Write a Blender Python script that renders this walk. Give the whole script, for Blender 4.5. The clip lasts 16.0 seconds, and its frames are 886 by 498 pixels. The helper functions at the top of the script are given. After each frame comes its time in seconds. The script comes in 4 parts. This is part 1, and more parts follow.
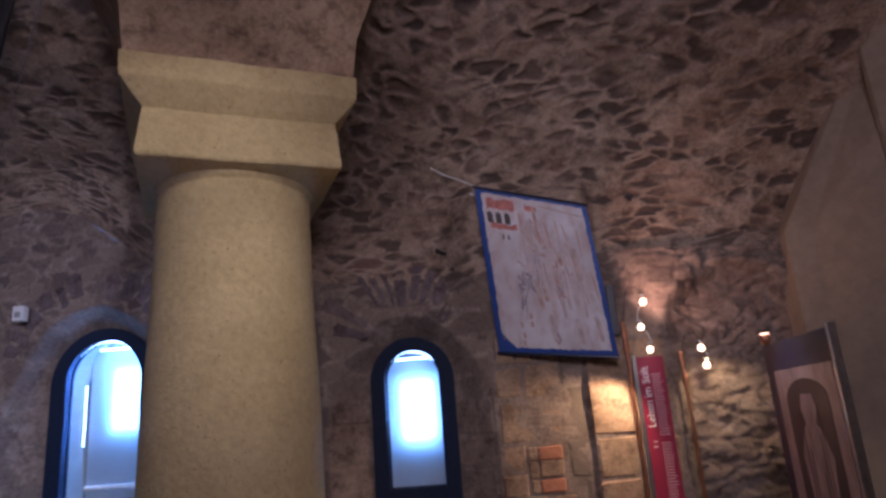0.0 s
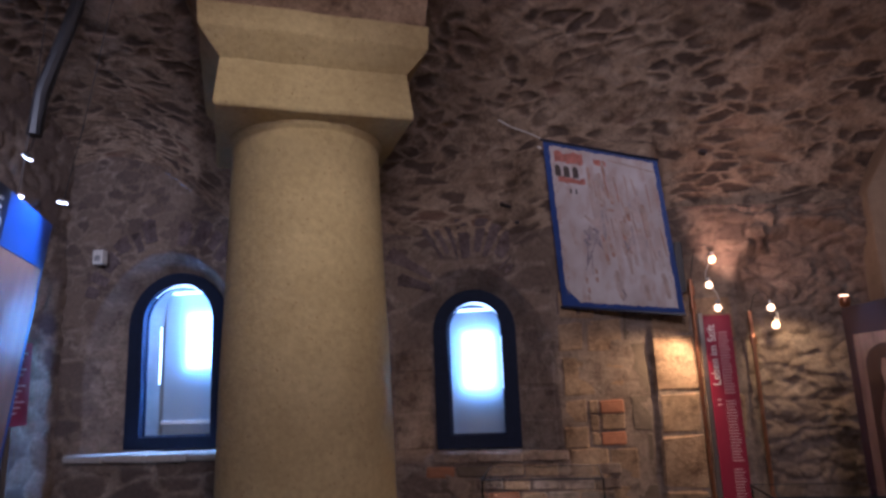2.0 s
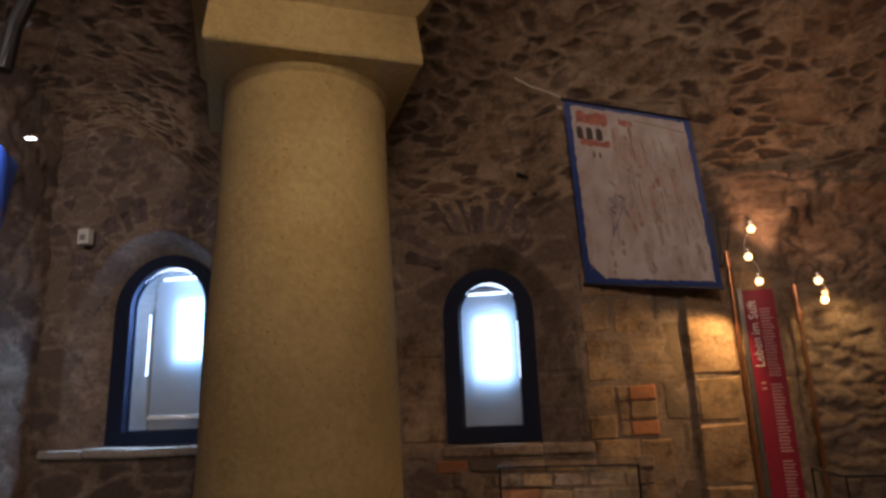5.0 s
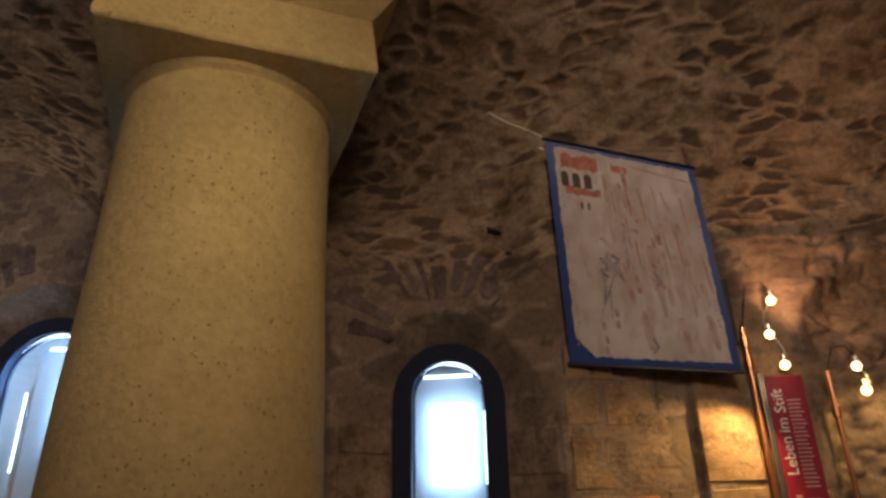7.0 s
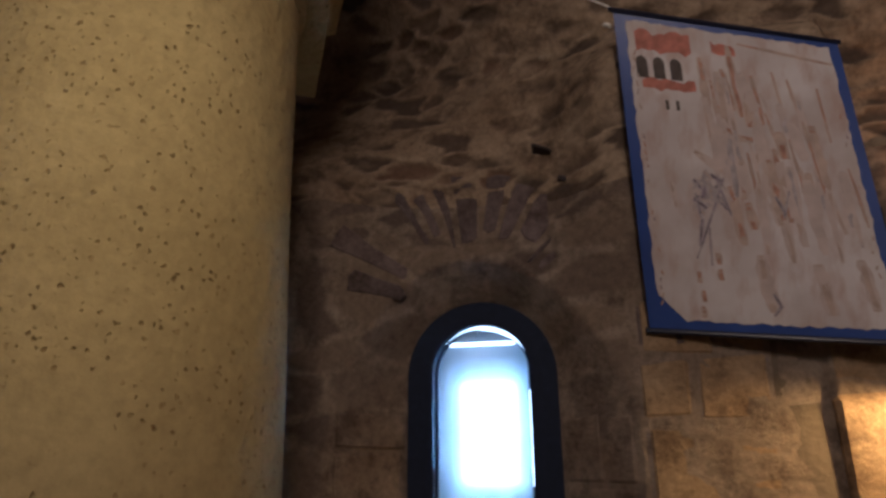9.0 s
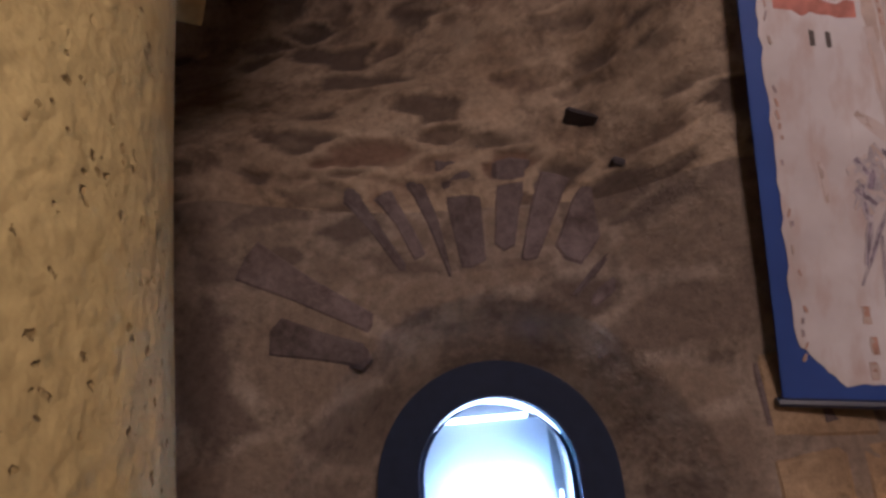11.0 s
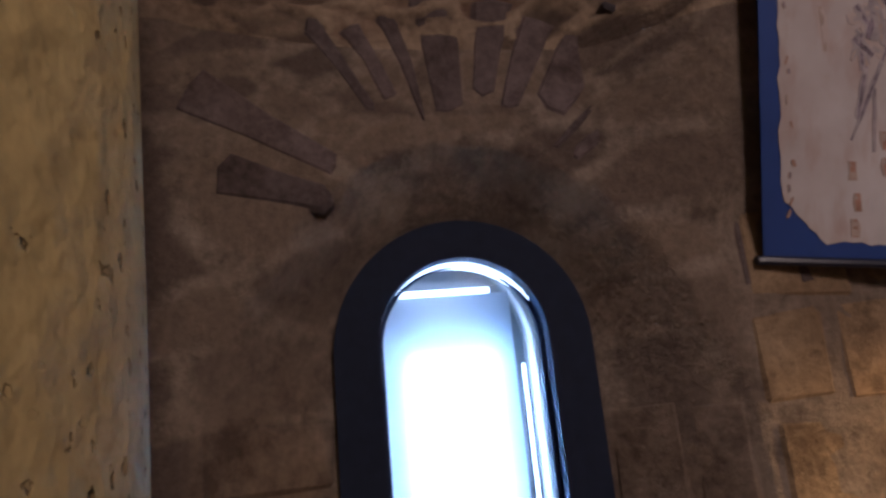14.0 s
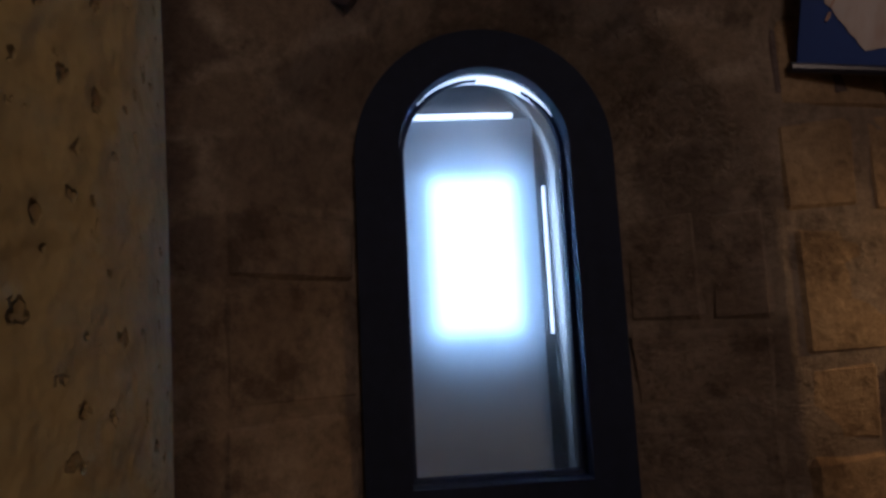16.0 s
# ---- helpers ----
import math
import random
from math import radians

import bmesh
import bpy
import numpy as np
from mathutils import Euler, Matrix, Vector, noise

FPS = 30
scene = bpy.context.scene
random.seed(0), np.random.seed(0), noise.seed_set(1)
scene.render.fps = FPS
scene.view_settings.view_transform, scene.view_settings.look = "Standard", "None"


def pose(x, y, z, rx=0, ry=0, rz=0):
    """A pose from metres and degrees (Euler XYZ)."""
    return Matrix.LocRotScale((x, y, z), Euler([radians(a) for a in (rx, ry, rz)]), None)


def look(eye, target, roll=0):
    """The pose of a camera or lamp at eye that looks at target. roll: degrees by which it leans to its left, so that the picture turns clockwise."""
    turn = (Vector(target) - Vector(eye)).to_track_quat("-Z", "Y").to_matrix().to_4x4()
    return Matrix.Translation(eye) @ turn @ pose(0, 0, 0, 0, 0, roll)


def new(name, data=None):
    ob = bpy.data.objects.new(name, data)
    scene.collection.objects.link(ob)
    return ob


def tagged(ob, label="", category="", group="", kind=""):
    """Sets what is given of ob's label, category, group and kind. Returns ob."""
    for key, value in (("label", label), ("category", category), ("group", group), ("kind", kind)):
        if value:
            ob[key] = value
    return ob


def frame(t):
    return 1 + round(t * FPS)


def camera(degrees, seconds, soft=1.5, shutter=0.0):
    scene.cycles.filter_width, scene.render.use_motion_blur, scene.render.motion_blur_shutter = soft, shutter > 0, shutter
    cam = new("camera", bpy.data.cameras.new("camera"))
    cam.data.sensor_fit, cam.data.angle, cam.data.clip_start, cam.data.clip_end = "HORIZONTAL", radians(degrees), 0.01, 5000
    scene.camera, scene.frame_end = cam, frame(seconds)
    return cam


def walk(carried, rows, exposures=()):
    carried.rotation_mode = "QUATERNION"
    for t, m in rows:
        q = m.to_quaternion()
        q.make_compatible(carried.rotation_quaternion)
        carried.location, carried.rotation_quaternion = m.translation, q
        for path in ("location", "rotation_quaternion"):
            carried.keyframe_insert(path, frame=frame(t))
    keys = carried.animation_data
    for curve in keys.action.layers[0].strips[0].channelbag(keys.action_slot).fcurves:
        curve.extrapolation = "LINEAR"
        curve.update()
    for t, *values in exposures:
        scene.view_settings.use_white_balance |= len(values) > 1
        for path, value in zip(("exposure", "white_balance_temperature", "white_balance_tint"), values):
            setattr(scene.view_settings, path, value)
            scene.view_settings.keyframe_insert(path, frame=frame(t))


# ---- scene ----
cam = camera(68.0, 16.0, soft=3.0)
PATH = [
    (0.0, 0.316, 0.237, 1.460, 105.17, 4.28, 6.03),
    (0.5, 0.319, 0.250, 1.473, 103.69, 3.26, 4.82),
    (1.0, 0.297, 0.238, 1.416, 103.46, 3.60, 6.80),
    (1.5, 0.262, 0.249, 1.447, 102.07, 4.00, 8.43),
    (2.0, 0.179, 0.203, 1.475, 101.11, 2.34, 9.50),
    (2.5, 0.069, 0.134, 1.452, 101.12, 2.59, 9.23),
    (3.0, 0.105, 0.197, 1.438, 100.48, 3.17, 10.49),
    (5.5, 0.062, 0.724, 1.063, 107.39, 1.22, 9.54),
    (6.0, 0.169, 0.851, 0.976, 112.01, -0.92, 7.71),
    (6.5, -0.003, 1.150, 1.024, 114.17, 1.20, 5.78),
    (7.0, -0.018, 1.415, 1.191, 112.85, 1.17, 6.41),
    (7.5, -0.015, 1.682, 1.216, 113.08, 1.06, 7.56),
    (8.0, -0.058, 1.907, 1.316, 110.38, 0.57, 7.92),
    (8.5, -0.043, 2.082, 1.357, 109.17, 0.61, 9.91),
    (9.0, -0.001, 2.280, 1.451, 108.56, 0.37, 11.41),
    (11.5, -0.531, 3.279, 1.861, 108.49, 6.33, -0.52),
    (12.0, -0.544, 3.319, 1.821, 108.30, 6.42, -1.64),
    (12.5, -0.558, 3.339, 1.785, 107.40, 6.07, -4.99),
    (13.0, -0.571, 3.358, 1.749, 106.27, 6.28, -7.38),
    (13.5, -0.585, 3.377, 1.713, 105.81, 5.88, -7.74),
    (14.0, -0.580, 3.367, 1.652, 104.10, 5.09, -6.05),
    (14.5, -0.579, 3.383, 1.570, 101.31, 4.38, -3.50),
    (15.0, -0.578, 3.399, 1.488, 99.30, 3.47, -2.92),
    (15.5, -0.575, 3.401, 1.451, 98.58, 3.18, -2.21),
    (16.0, -0.573, 3.403, 1.413, 96.86, 2.81, -3.94),
]
walk(cam, [(t, pose(x, y, z, rx, ry, rz)) for t, x, y, z, rx, ry, rz in PATH],
     [(0.0, 0.2, 4150, 26), (1.5, 0.1, 4200, 25), (3.0, -0.18, 4600, 22), (5.5, -0.45, 5650, 15), (7.0, -0.08, 5700, 10), (9.0, -0.15, 4900, 11), (11.5, 0.78, 4850, 23),
      (12.5, 0.78, 4600, 26), (13.5, 0.48, 4650, 23), (14.3, -0.15, 5000, 18), (15.0, -0.72, 5050, 17), (16.0, -1.2, 5250, 17)])

# ---- light ----
world = bpy.data.worlds.new("world")
scene.world = world
world.use_nodes = True
sky = world.node_tree.nodes.new("ShaderNodeTexSky")
sky.sky_type, sky.sun_disc = "NISHITA", False
sky.sun_elevation, sky.sun_rotation = radians(35), radians(20)
background = world.node_tree.nodes["Background"]
background.inputs["Strength"].default_value = 0.08
world.node_tree.links.new(sky.outputs[0], background.inputs[0])

WARM, COOL = (1.0, 0.66, 0.34), (0.62, 0.83, 1.0)


def area_lamp(name, place, target, size, watts, colour, size_y=None):
    data = bpy.data.lights.new(name, "AREA")
    data.energy, data.color, data.size = watts, colour, size
    if size_y:
        data.shape, data.size_y = "RECTANGLE", size_y
    ob = new(name, data)
    ob.matrix_world = look(place, target)
    return ob


def spot_lamp(name, place, target, watts, angle, colour=WARM, radius=0.03, blend=0.7):
    data = bpy.data.lights.new(name, "SPOT")
    data.energy, data.color, data.spot_size, data.spot_blend, data.shadow_soft_size = watts, colour, radians(angle), blend, radius
    ob = new(name, data)
    ob.matrix_world = look(place, target)
    return ob


# halogen lamps assumed under the vault, unseen above and behind the walker
spot_lamp("pendant_beam", (-0.20, 1.45, 3.50), (-1.30, 3.6, 2.5), 48, 48, (1.0, 0.70, 0.36), 0.14, 0.9)
spot_lamp("pendant_beam", (0.35, 0.80, 3.24), (0.70, 4.4, 2.45), 52, 52, (1.0, 0.72, 0.45), 0.16, 1.0)
# added to brighten the column's right side
spot_lamp("pendant_beam", (0.95, 1.20, 3.46), (-1.14, 3.5, 1.95), 60, 22, (1.0, 0.68, 0.34), 0.12, 0.8)
# area fill added for vault and walls, tied to no fixture
area_lamp("pendant_glow", (0.7, -0.3, 3.3), (-0.5, 3.6, 2.6), 0.8, 60, (1.0, 0.67, 0.42))
# added to brighten the left wall and the vault there
spot_lamp("pendant_beam", (-2.1, 0.85, 3.2), (-3.05, 4.3, 2.5), 150, 50, (1.0, 0.80, 0.62), 0.16, 1.0)
# halogen spots on the poles beside the red sign
spot_lamp("spot_beam", (1.55, 4.46, 1.78), (1.70, 4.84, 1.15), 9, 115, (1.0, 0.54, 0.14))
spot_lamp("spot_beam", (1.06, 4.40, 1.70), (0.60, 4.66, 1.05), 30, 115, (1.0, 0.53, 0.15))
spot_lamp("spot_beam", (1.19, 4.40, 2.11), (1.65, 4.70, 2.5), 10, 135, (1.0, 0.44, 0.16))
spot_lamp("spot_beam", (1.20, 4.40, 1.81), (1.20, 4.575, 1.53), 0.5, 110, (1.0, 0.6, 0.3))
# spots over the tall photo panel
spot_lamp("spot_beam", (-1.74, 2.74, 2.52), (-1.93, 2.50, 1.92), 45, 75, (0.85, 0.9, 1.0))

spot_lamp("spot_beam", (1.40, 3.45, 1.85), (1.60, 3.40, 1.1), 3, 110, (1.0, 0.72, 0.5))

# ---- materials ----


def material(name):
    m = bpy.data.materials.new(name)
    m.use_nodes = True
    n, l = m.node_tree.nodes, m.node_tree.links
    return m, n, l, n["Principled BSDF"]


def tex(n, l, kind, scale, detail=4, coords="Object", rough=0.55, stretch=None):
    c = n.new("ShaderNodeTexCoord")
    t = n.new("ShaderNodeTexNoise" if kind == "noise" else "ShaderNodeTexVoronoi")
    t.inputs["Scale"].default_value = scale
    if kind == "noise":
        t.inputs["Detail"].default_value, t.inputs["Roughness"].default_value = detail, rough
    if stretch:
        mp = n.new("ShaderNodeMapping")
        mp.inputs["Scale"].default_value = stretch
        l.new(c.outputs[coords], mp.inputs[0])
        l.new(mp.outputs[0], t.inputs["Vector"])
    else:
        l.new(c.outputs[coords], t.inputs["Vector"])
    return t


def ramp(n, l, source, *stops):
    r = n.new("ShaderNodeValToRGB")
    while len(r.color_ramp.elements) < len(stops):
        r.color_ramp.elements.new(0.5)
    for e, (p, c) in zip(r.color_ramp.elements, stops):
        e.position, e.color = p, (*c, 1) if len(c) == 3 else c
    l.new(source, r.inputs[0])
    return r


def mix(n, l, fac, a, b, how="MIX"):
    x = n.new("ShaderNodeMix")
    x.data_type, x.blend_type = "RGBA", how
    for sock, v in ((x.inputs[0], fac), (x.inputs[6], a), (x.inputs[7], b)):
        if isinstance(v, (int, float)):
            sock.default_value = v
        elif isinstance(v, tuple):
            sock.default_value = (*v, 1)
        else:
            l.new(v, sock)
    return x.outputs[2]


def bump(n, l, shader, *layers):
    last = None
    for height, strength, distance in layers:
        b = n.new("ShaderNodeBump")
        b.inputs["Strength"].default_value, b.inputs["Distance"].default_value = strength, distance
        l.new(height, b.inputs["Height"])
        if last:
            l.new(last, b.inputs["Normal"])
        last = b.outputs[0]
    l.new(last, shader.inputs["Normal"])


def rubble_material(name, mortar, stones, rough=0.9, vary=0.0):
    """Rubble masonry: the mesh carries 'stone' (1 on a stone, 0 in the joint) and 'tone' (one number a stone)."""
    m, n, l, s = material(name)
    a, c = n.new("ShaderNodeAttribute"), n.new("ShaderNodeAttribute")
    a.attribute_name, c.attribute_name = "stone", "tone"
    fine, wide, speck = tex(n, l, "noise", 38, 8, rough=0.7), tex(n, l, "noise", 3.1, 4), tex(n, l, "noise", 140, 3)
    tones = ramp(n, l, c.outputs["Fac"], *stones)
    grain = ramp(n, l, fine.outputs["Fac"], (0.25, (0.55, 0.55, 0.55)), (0.75, (1.3, 1.28, 1.25)))
    stone = mix(n, l, 0.85, tones.outputs[0], grain.outputs[0], "MULTIPLY")
    blotch = tex(n, l, "noise", 9.5, 5, rough=0.65)
    r, g, b_ = mortar
    lime = ramp(n, l, wide.outputs["Fac"], (0.3, (r * 0.62, g * 0.56, b_ * 0.52)), (0.5, (r * 0.9, g * 0.88, b_ * 0.88)), (0.72, (r * 1.12, g * 1.14, b_ * 1.2)))
    stain = ramp(n, l, blotch.outputs["Fac"], (0.34, (0.42, 0.38, 0.37)), (0.5, (0.9, 0.88, 0.86)), (0.7, (1.15, 1.14, 1.14)))
    lime_stained = mix(n, l, 0.9, lime.outputs[0], stain.outputs[0], "MULTIPLY")
    joint = mix(n, l, 0.6, lime_stained, grain.outputs[0], "MULTIPLY")
    colour = mix(n, l, a.outputs["Fac"], joint, stone)
    if vary:
        info = n.new("ShaderNodeObjectInfo")
        v = ramp(n, l, info.outputs["Random"], (0.0, (1 - vary,) * 3), (1.0, (1 + vary, 1 + vary * 0.9, 1 + vary * 0.8)))
        colour = mix(n, l, 1.0, colour, v.outputs[0], "MULTIPLY")
    l.new(colour, s.inputs["Base Color"])
    s.inputs["Roughness"].default_value = rough
    bump(n, l, s, (fine.outputs["Fac"], 0.6, 0.02), (speck.outputs["Fac"], 0.3, 0.006))
    return m


def stone_material(name, low, high, grain=26, relief=0.5, pits=0.0, rough=0.88, vary=0.0):
    m, n, l, s = material(name)
    wide, fine = tex(n, l, "noise", 2.3, 5), tex(n, l, "noise", grain, 8, rough=0.68)
    base = ramp(n, l, wide.outputs["Fac"], (0.32, low), (0.68, high)).outputs[0]
    g = ramp(n, l, fine.outputs["Fac"], (0.3, (0.78, 0.77, 0.75)), (0.7, (1.12, 1.12, 1.12)))
    colour = mix(n, l, 0.8, base, g.outputs[0], "MULTIPLY")
    if vary:
        info = n.new("ShaderNodeObjectInfo")
        v = ramp(n, l, info.outputs["Random"], (0.0, (1 - vary,) * 3), (1.0, (1 + vary, 1 + vary * 0.9, 1 + vary * 0.8)))
        colour = mix(n, l, 1.0, colour, v.outputs[0], "MULTIPLY")
    layers = [(fine.outputs["Fac"], relief, 0.012)]
    if pits:
        hole, where, warp = tex(n, l, "voronoi", 46), tex(n, l, "noise", 6.5, 4), tex(n, l, "noise", 90, 2)
        spread = n.new("ShaderNodeMath")
        spread.operation = "MULTIPLY_ADD"
        spread.inputs[1].default_value = 1.1
        l.new(warp.outputs["Fac"], spread.inputs[0]), l.new(hole.outputs["Distance"], spread.inputs[2])
        h = ramp(n, l, spread.outputs[0], (0.56, (0, 0, 0)), (0.74, (1, 1, 1)))
        patch = ramp(n, l, where.outputs["Fac"], (0.42, (1, 1, 1)), (0.56, (0, 0, 0)))
        pit = mix(n, l, 1.0, h.outputs[0], patch.outputs[0], "LIGHTEN")
        colour = mix(n, l, pit, mix(n, l, 1.0, colour, (0.62, 0.52, 0.41), "MULTIPLY"), colour)
        layers.append((pit, pits, 0.01))
        ripple = tex(n, l, "noise", 24, 1)
        layers.append((ripple.outputs["Fac"], 0.22, 0.03))
        knobs = tex(n, l, "noise", 50, 2)
        layers.append((knobs.outputs["Fac"], 0.34, 0.016))
    l.new(colour, s.inputs["Base Color"])
    s.inputs["Roughness"].default_value = rough
    bump(n, l, s, *layers)
    return m


def plain(name, colour, rough=0.5, metal=0.0, wear=0.15, scale=30, alpha=None):
    m, n, l, s = material(name)
    t = tex(n, l, "noise", scale, 5)
    c = ramp(n, l, t.outputs["Fac"], (0.3, tuple(v * (1 - wear) for v in colour)), (0.7, tuple(min(1, v * (1 + wear)) for v in colour)))
    l.new(c.outputs[0], s.inputs["Base Color"])
    s.inputs["Roughness"].default_value, s.inputs["Metallic"].default_value = rough, metal
    bump(n, l, s, (t.outputs["Fac"], 0.15, 0.002))
    return m


def glowing(name, colour, strength):
    m, n, l, s = material(name)
    s.inputs["Base Color"].default_value = (*colour, 1)
    s.inputs["Emission Color"].default_value, s.inputs["Emission Strength"].default_value = (*colour, 1), strength
    return m


def glass_material(name, tint=(0.97, 0.99, 1.0), rough=0.02):
    m, n, l, s = material(name)
    s.inputs["Base Color"].default_value, s.inputs["Roughness"].default_value = (*tint, 1), rough
    s.inputs["Transmission Weight"].default_value, s.inputs["IOR"].default_value = 1.0, 1.08
    return m


def frosted_material(name):
    m, n, l, s = material(name)
    t = n.new("ShaderNodeBsdfTranslucent")
    d = n.new("ShaderNodeBsdfDiffuse")
    x = n.new("ShaderNodeMixShader")
    t.inputs[0].default_value, d.inputs[0].default_value = (0.78, 0.88, 0.97, 1), (0.38, 0.40, 0.42, 1)
    x.inputs[0].default_value = 0.5
    l.new(t.outputs[0], x.inputs[1]), l.new(d.outputs[0], x.inputs[2])
    l.new(x.outputs[0], n["Material Output"].inputs[0])
    return m


VAULT = rubble_material("vault_rubble", (0.425, 0.335, 0.235), [(0.0, (0.08, 0.058, 0.046)), (0.45, (0.12, 0.086, 0.064)), (0.85, (0.17, 0.12, 0.085)), (1.0, (0.185, 0.115, 0.08))])
WALL = rubble_material("wall_rubble", (0.315, 0.26, 0.205), [(0.0, (0.115, 0.087, 0.074)), (0.5, (0.175, 0.132, 0.105)), (1.0, (0.235, 0.18, 0.135))])
COLUMN = stone_material("column_sandstone", (0.42, 0.33, 0.14), (0.52, 0.42, 0.19), 30, 0.14, pits=1.0)
BARE = [(0.0, (0.2, 0.15, 0.1)), (1.0, (0.2, 0.15, 0.1))]
ASHLAR = rubble_material("ashlar_stone", (0.385, 0.285, 0.172), BARE, vary=0.10)
DARK_STONE = stone_material("dark_stone", (0.10, 0.08, 0.06), (0.17, 0.135, 0.10), 22, 0.8, vary=0.2)
VOUSSOIR = rubble_material("voussoir_stone", (0.165, 0.132, 0.132), BARE, vary=0.14)
SPLAY_STONE = rubble_material("splay_stone", (0.285, 0.232, 0.184), BARE, vary=0.10)
BLACK_STONE = stone_material("black_stone", (0.042, 0.037, 0.046), (0.075, 0.062, 0.068), 20, 0.6)
BRICK = stone_material("red_brick", (0.31, 0.135, 0.065), (0.40, 0.19, 0.09), 34, 0.6, vary=0.2)
SILL = stone_material("sill_stone", (0.34, 0.32, 0.29), (0.44, 0.41, 0.37), 24, 0.5, vary=0.1)
PLASTER = stone_material("smooth_plaster", (0.235, 0.19, 0.135), (0.30, 0.245, 0.175), 12, 0.25)
# walls out of view made pale, and the floor lifted, to bounce fill light
BOUNCE_WALL = stone_material("pale_bounce_wall", (0.46, 0.41, 0.34), (0.54, 0.49, 0.41), 12, 0.3)
FLOOR = stone_material("floor_stone", (0.27, 0.24, 0.20), (0.34, 0.30, 0.25), 18, 0.5, vary=0.15)
FRAME = plain("dark_steel_paint", (0.013, 0.020, 0.046), 0.7)
FRAME.node_tree.nodes["Principled BSDF"].inputs["Specular IOR Level"].default_value = 0.2
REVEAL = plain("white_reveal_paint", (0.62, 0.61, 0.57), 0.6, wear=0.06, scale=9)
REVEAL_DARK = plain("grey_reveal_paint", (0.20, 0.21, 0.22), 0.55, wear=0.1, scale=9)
FROST = frosted_material("frosted_pane")
GLASS = glass_material("clear_glass")
STEEL = plain("steel", (0.5, 0.47, 0.43), 0.3, 1.0)
COPPER = plain("copper_tube", (0.55, 0.27, 0.14), 0.3, 1.0)
BLACK = plain("black_metal", (0.02, 0.02, 0.022), 0.4)
WHITE = plain("white_plastic", (0.72, 0.71, 0.68), 0.45, wear=0.04)
LETTER = plain("white_lettering", (0.85, 0.82, 0.82), 0.6, wear=0.03)
RED = plain("crimson_print", (0.25, 0.009, 0.036), 0.5, wear=0.08, scale=6)
PALE_RED = plain("pale_print", (0.62, 0.36, 0.38), 0.5)
BULB = glowing("halogen_glow", (1.0, 0.54, 0.20), 7)
# emits in place of daylight, in the pane gaps and on the arch trim
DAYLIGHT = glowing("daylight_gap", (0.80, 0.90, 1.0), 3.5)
SPOT_GLOW = glowing("spot_glow", (1.0, 0.93, 0.82), 14)
BLUE = plain("blue_print", (0.035, 0.075, 0.30), 0.35, wear=0.15, scale=5)
NAVY = plain("navy_print", (0.012, 0.016, 0.04), 0.3, wear=0.1, scale=5)

# ---- building helpers ----


def part(name, bm, mat, parent=None, label="", smooth=False):
    me = bpy.data.meshes.new(name)
    bm.to_mesh(me)
    bm.free()
    if smooth:
        me.polygons.foreach_set("use_smooth", [True] * len(me.polygons))
    me.materials.append(mat)
    ob = new(name, me)
    if parent:
        ob.parent = parent
    if label:
        tagged(ob, label)
    return ob


def empty(name, place=(0, 0, 0), turn=(0, 0, 0)):
    ob = new(name)
    ob.matrix_world = pose(*place, *turn)
    return ob


def box(x0, x1, y0, y1, z0, z1, bevel=0.0, segments=2):
    bm = bmesh.new()
    bmesh.ops.create_cube(bm, size=1)
    for v in bm.verts:
        v.co = ((x0 + x1) / 2 + v.co.x * (x1 - x0), (y0 + y1) / 2 + v.co.y * (y1 - y0), (z0 + z1) / 2 + v.co.z * (z1 - z0))
    if bevel:
        bmesh.ops.bevel(bm, geom=bm.edges[:], offset=bevel, segments=segments, affect="EDGES", profile=0.6)
    return bm


def rough_block(x0, x1, y0, y1, z0, z1, bevel=0.012, jitter=0.006, rng=random):
    bm = box(x0, x1, y0, y1, z0, z1)
    for v in bm.verts:
        v.co += Vector([rng.uniform(-jitter, jitter) for _ in range(3)])
    bmesh.ops.bevel(bm, geom=bm.edges[:], offset=bevel, segments=1, affect="EDGES")
    return bm


def prism(outline, depth, y=0.0):
    """A flat outline in x and z, given depth along y."""
    bm = bmesh.new()
    f = bm.faces.new([bm.verts.new((x, y, z)) for x, z in outline])
    r = bmesh.ops.extrude_face_region(bm, geom=[f])
    bmesh.ops.translate(bm, vec=(0, depth, 0), verts=[v for v in r["geom"] if isinstance(v, bmesh.types.BMVert)])
    bmesh.ops.recalc_face_normals(bm, faces=bm.faces[:])
    return bm


def ring(outer, inner, depth, y=0.0):
    """A frame between two outlines of the same count."""
    bm = bmesh.new()
    k = len(outer)
    v = [[bm.verts.new((x, yy, z)) for x, z in o] for yy in (y, y + depth) for o in (outer, inner)]
    for i in range(k):
        j = (i + 1) % k
        bm.faces.new((v[0][i], v[0][j], v[1][j], v[1][i]))
        bm.faces.new((v[2][j], v[2][i], v[3][i], v[3][j]))
        bm.faces.new((v[0][j], v[0][i], v[2][i], v[2][j]))
        bm.faces.new((v[1][i], v[1][j], v[3][j], v[3][i]))
    bmesh.ops.recalc_face_normals(bm, faces=bm.faces[:])
    return bm


def arch_outline(cx, half, bottom, top, steps=20, rise=None):
    rise = half if rise is None else rise
    pts = [(cx - half, bottom), (cx + half, bottom)]
    return pts + [(cx + half * math.cos(math.pi * i / steps), top - rise + rise * math.sin(math.pi * i / steps)) for i in range(steps + 1)]


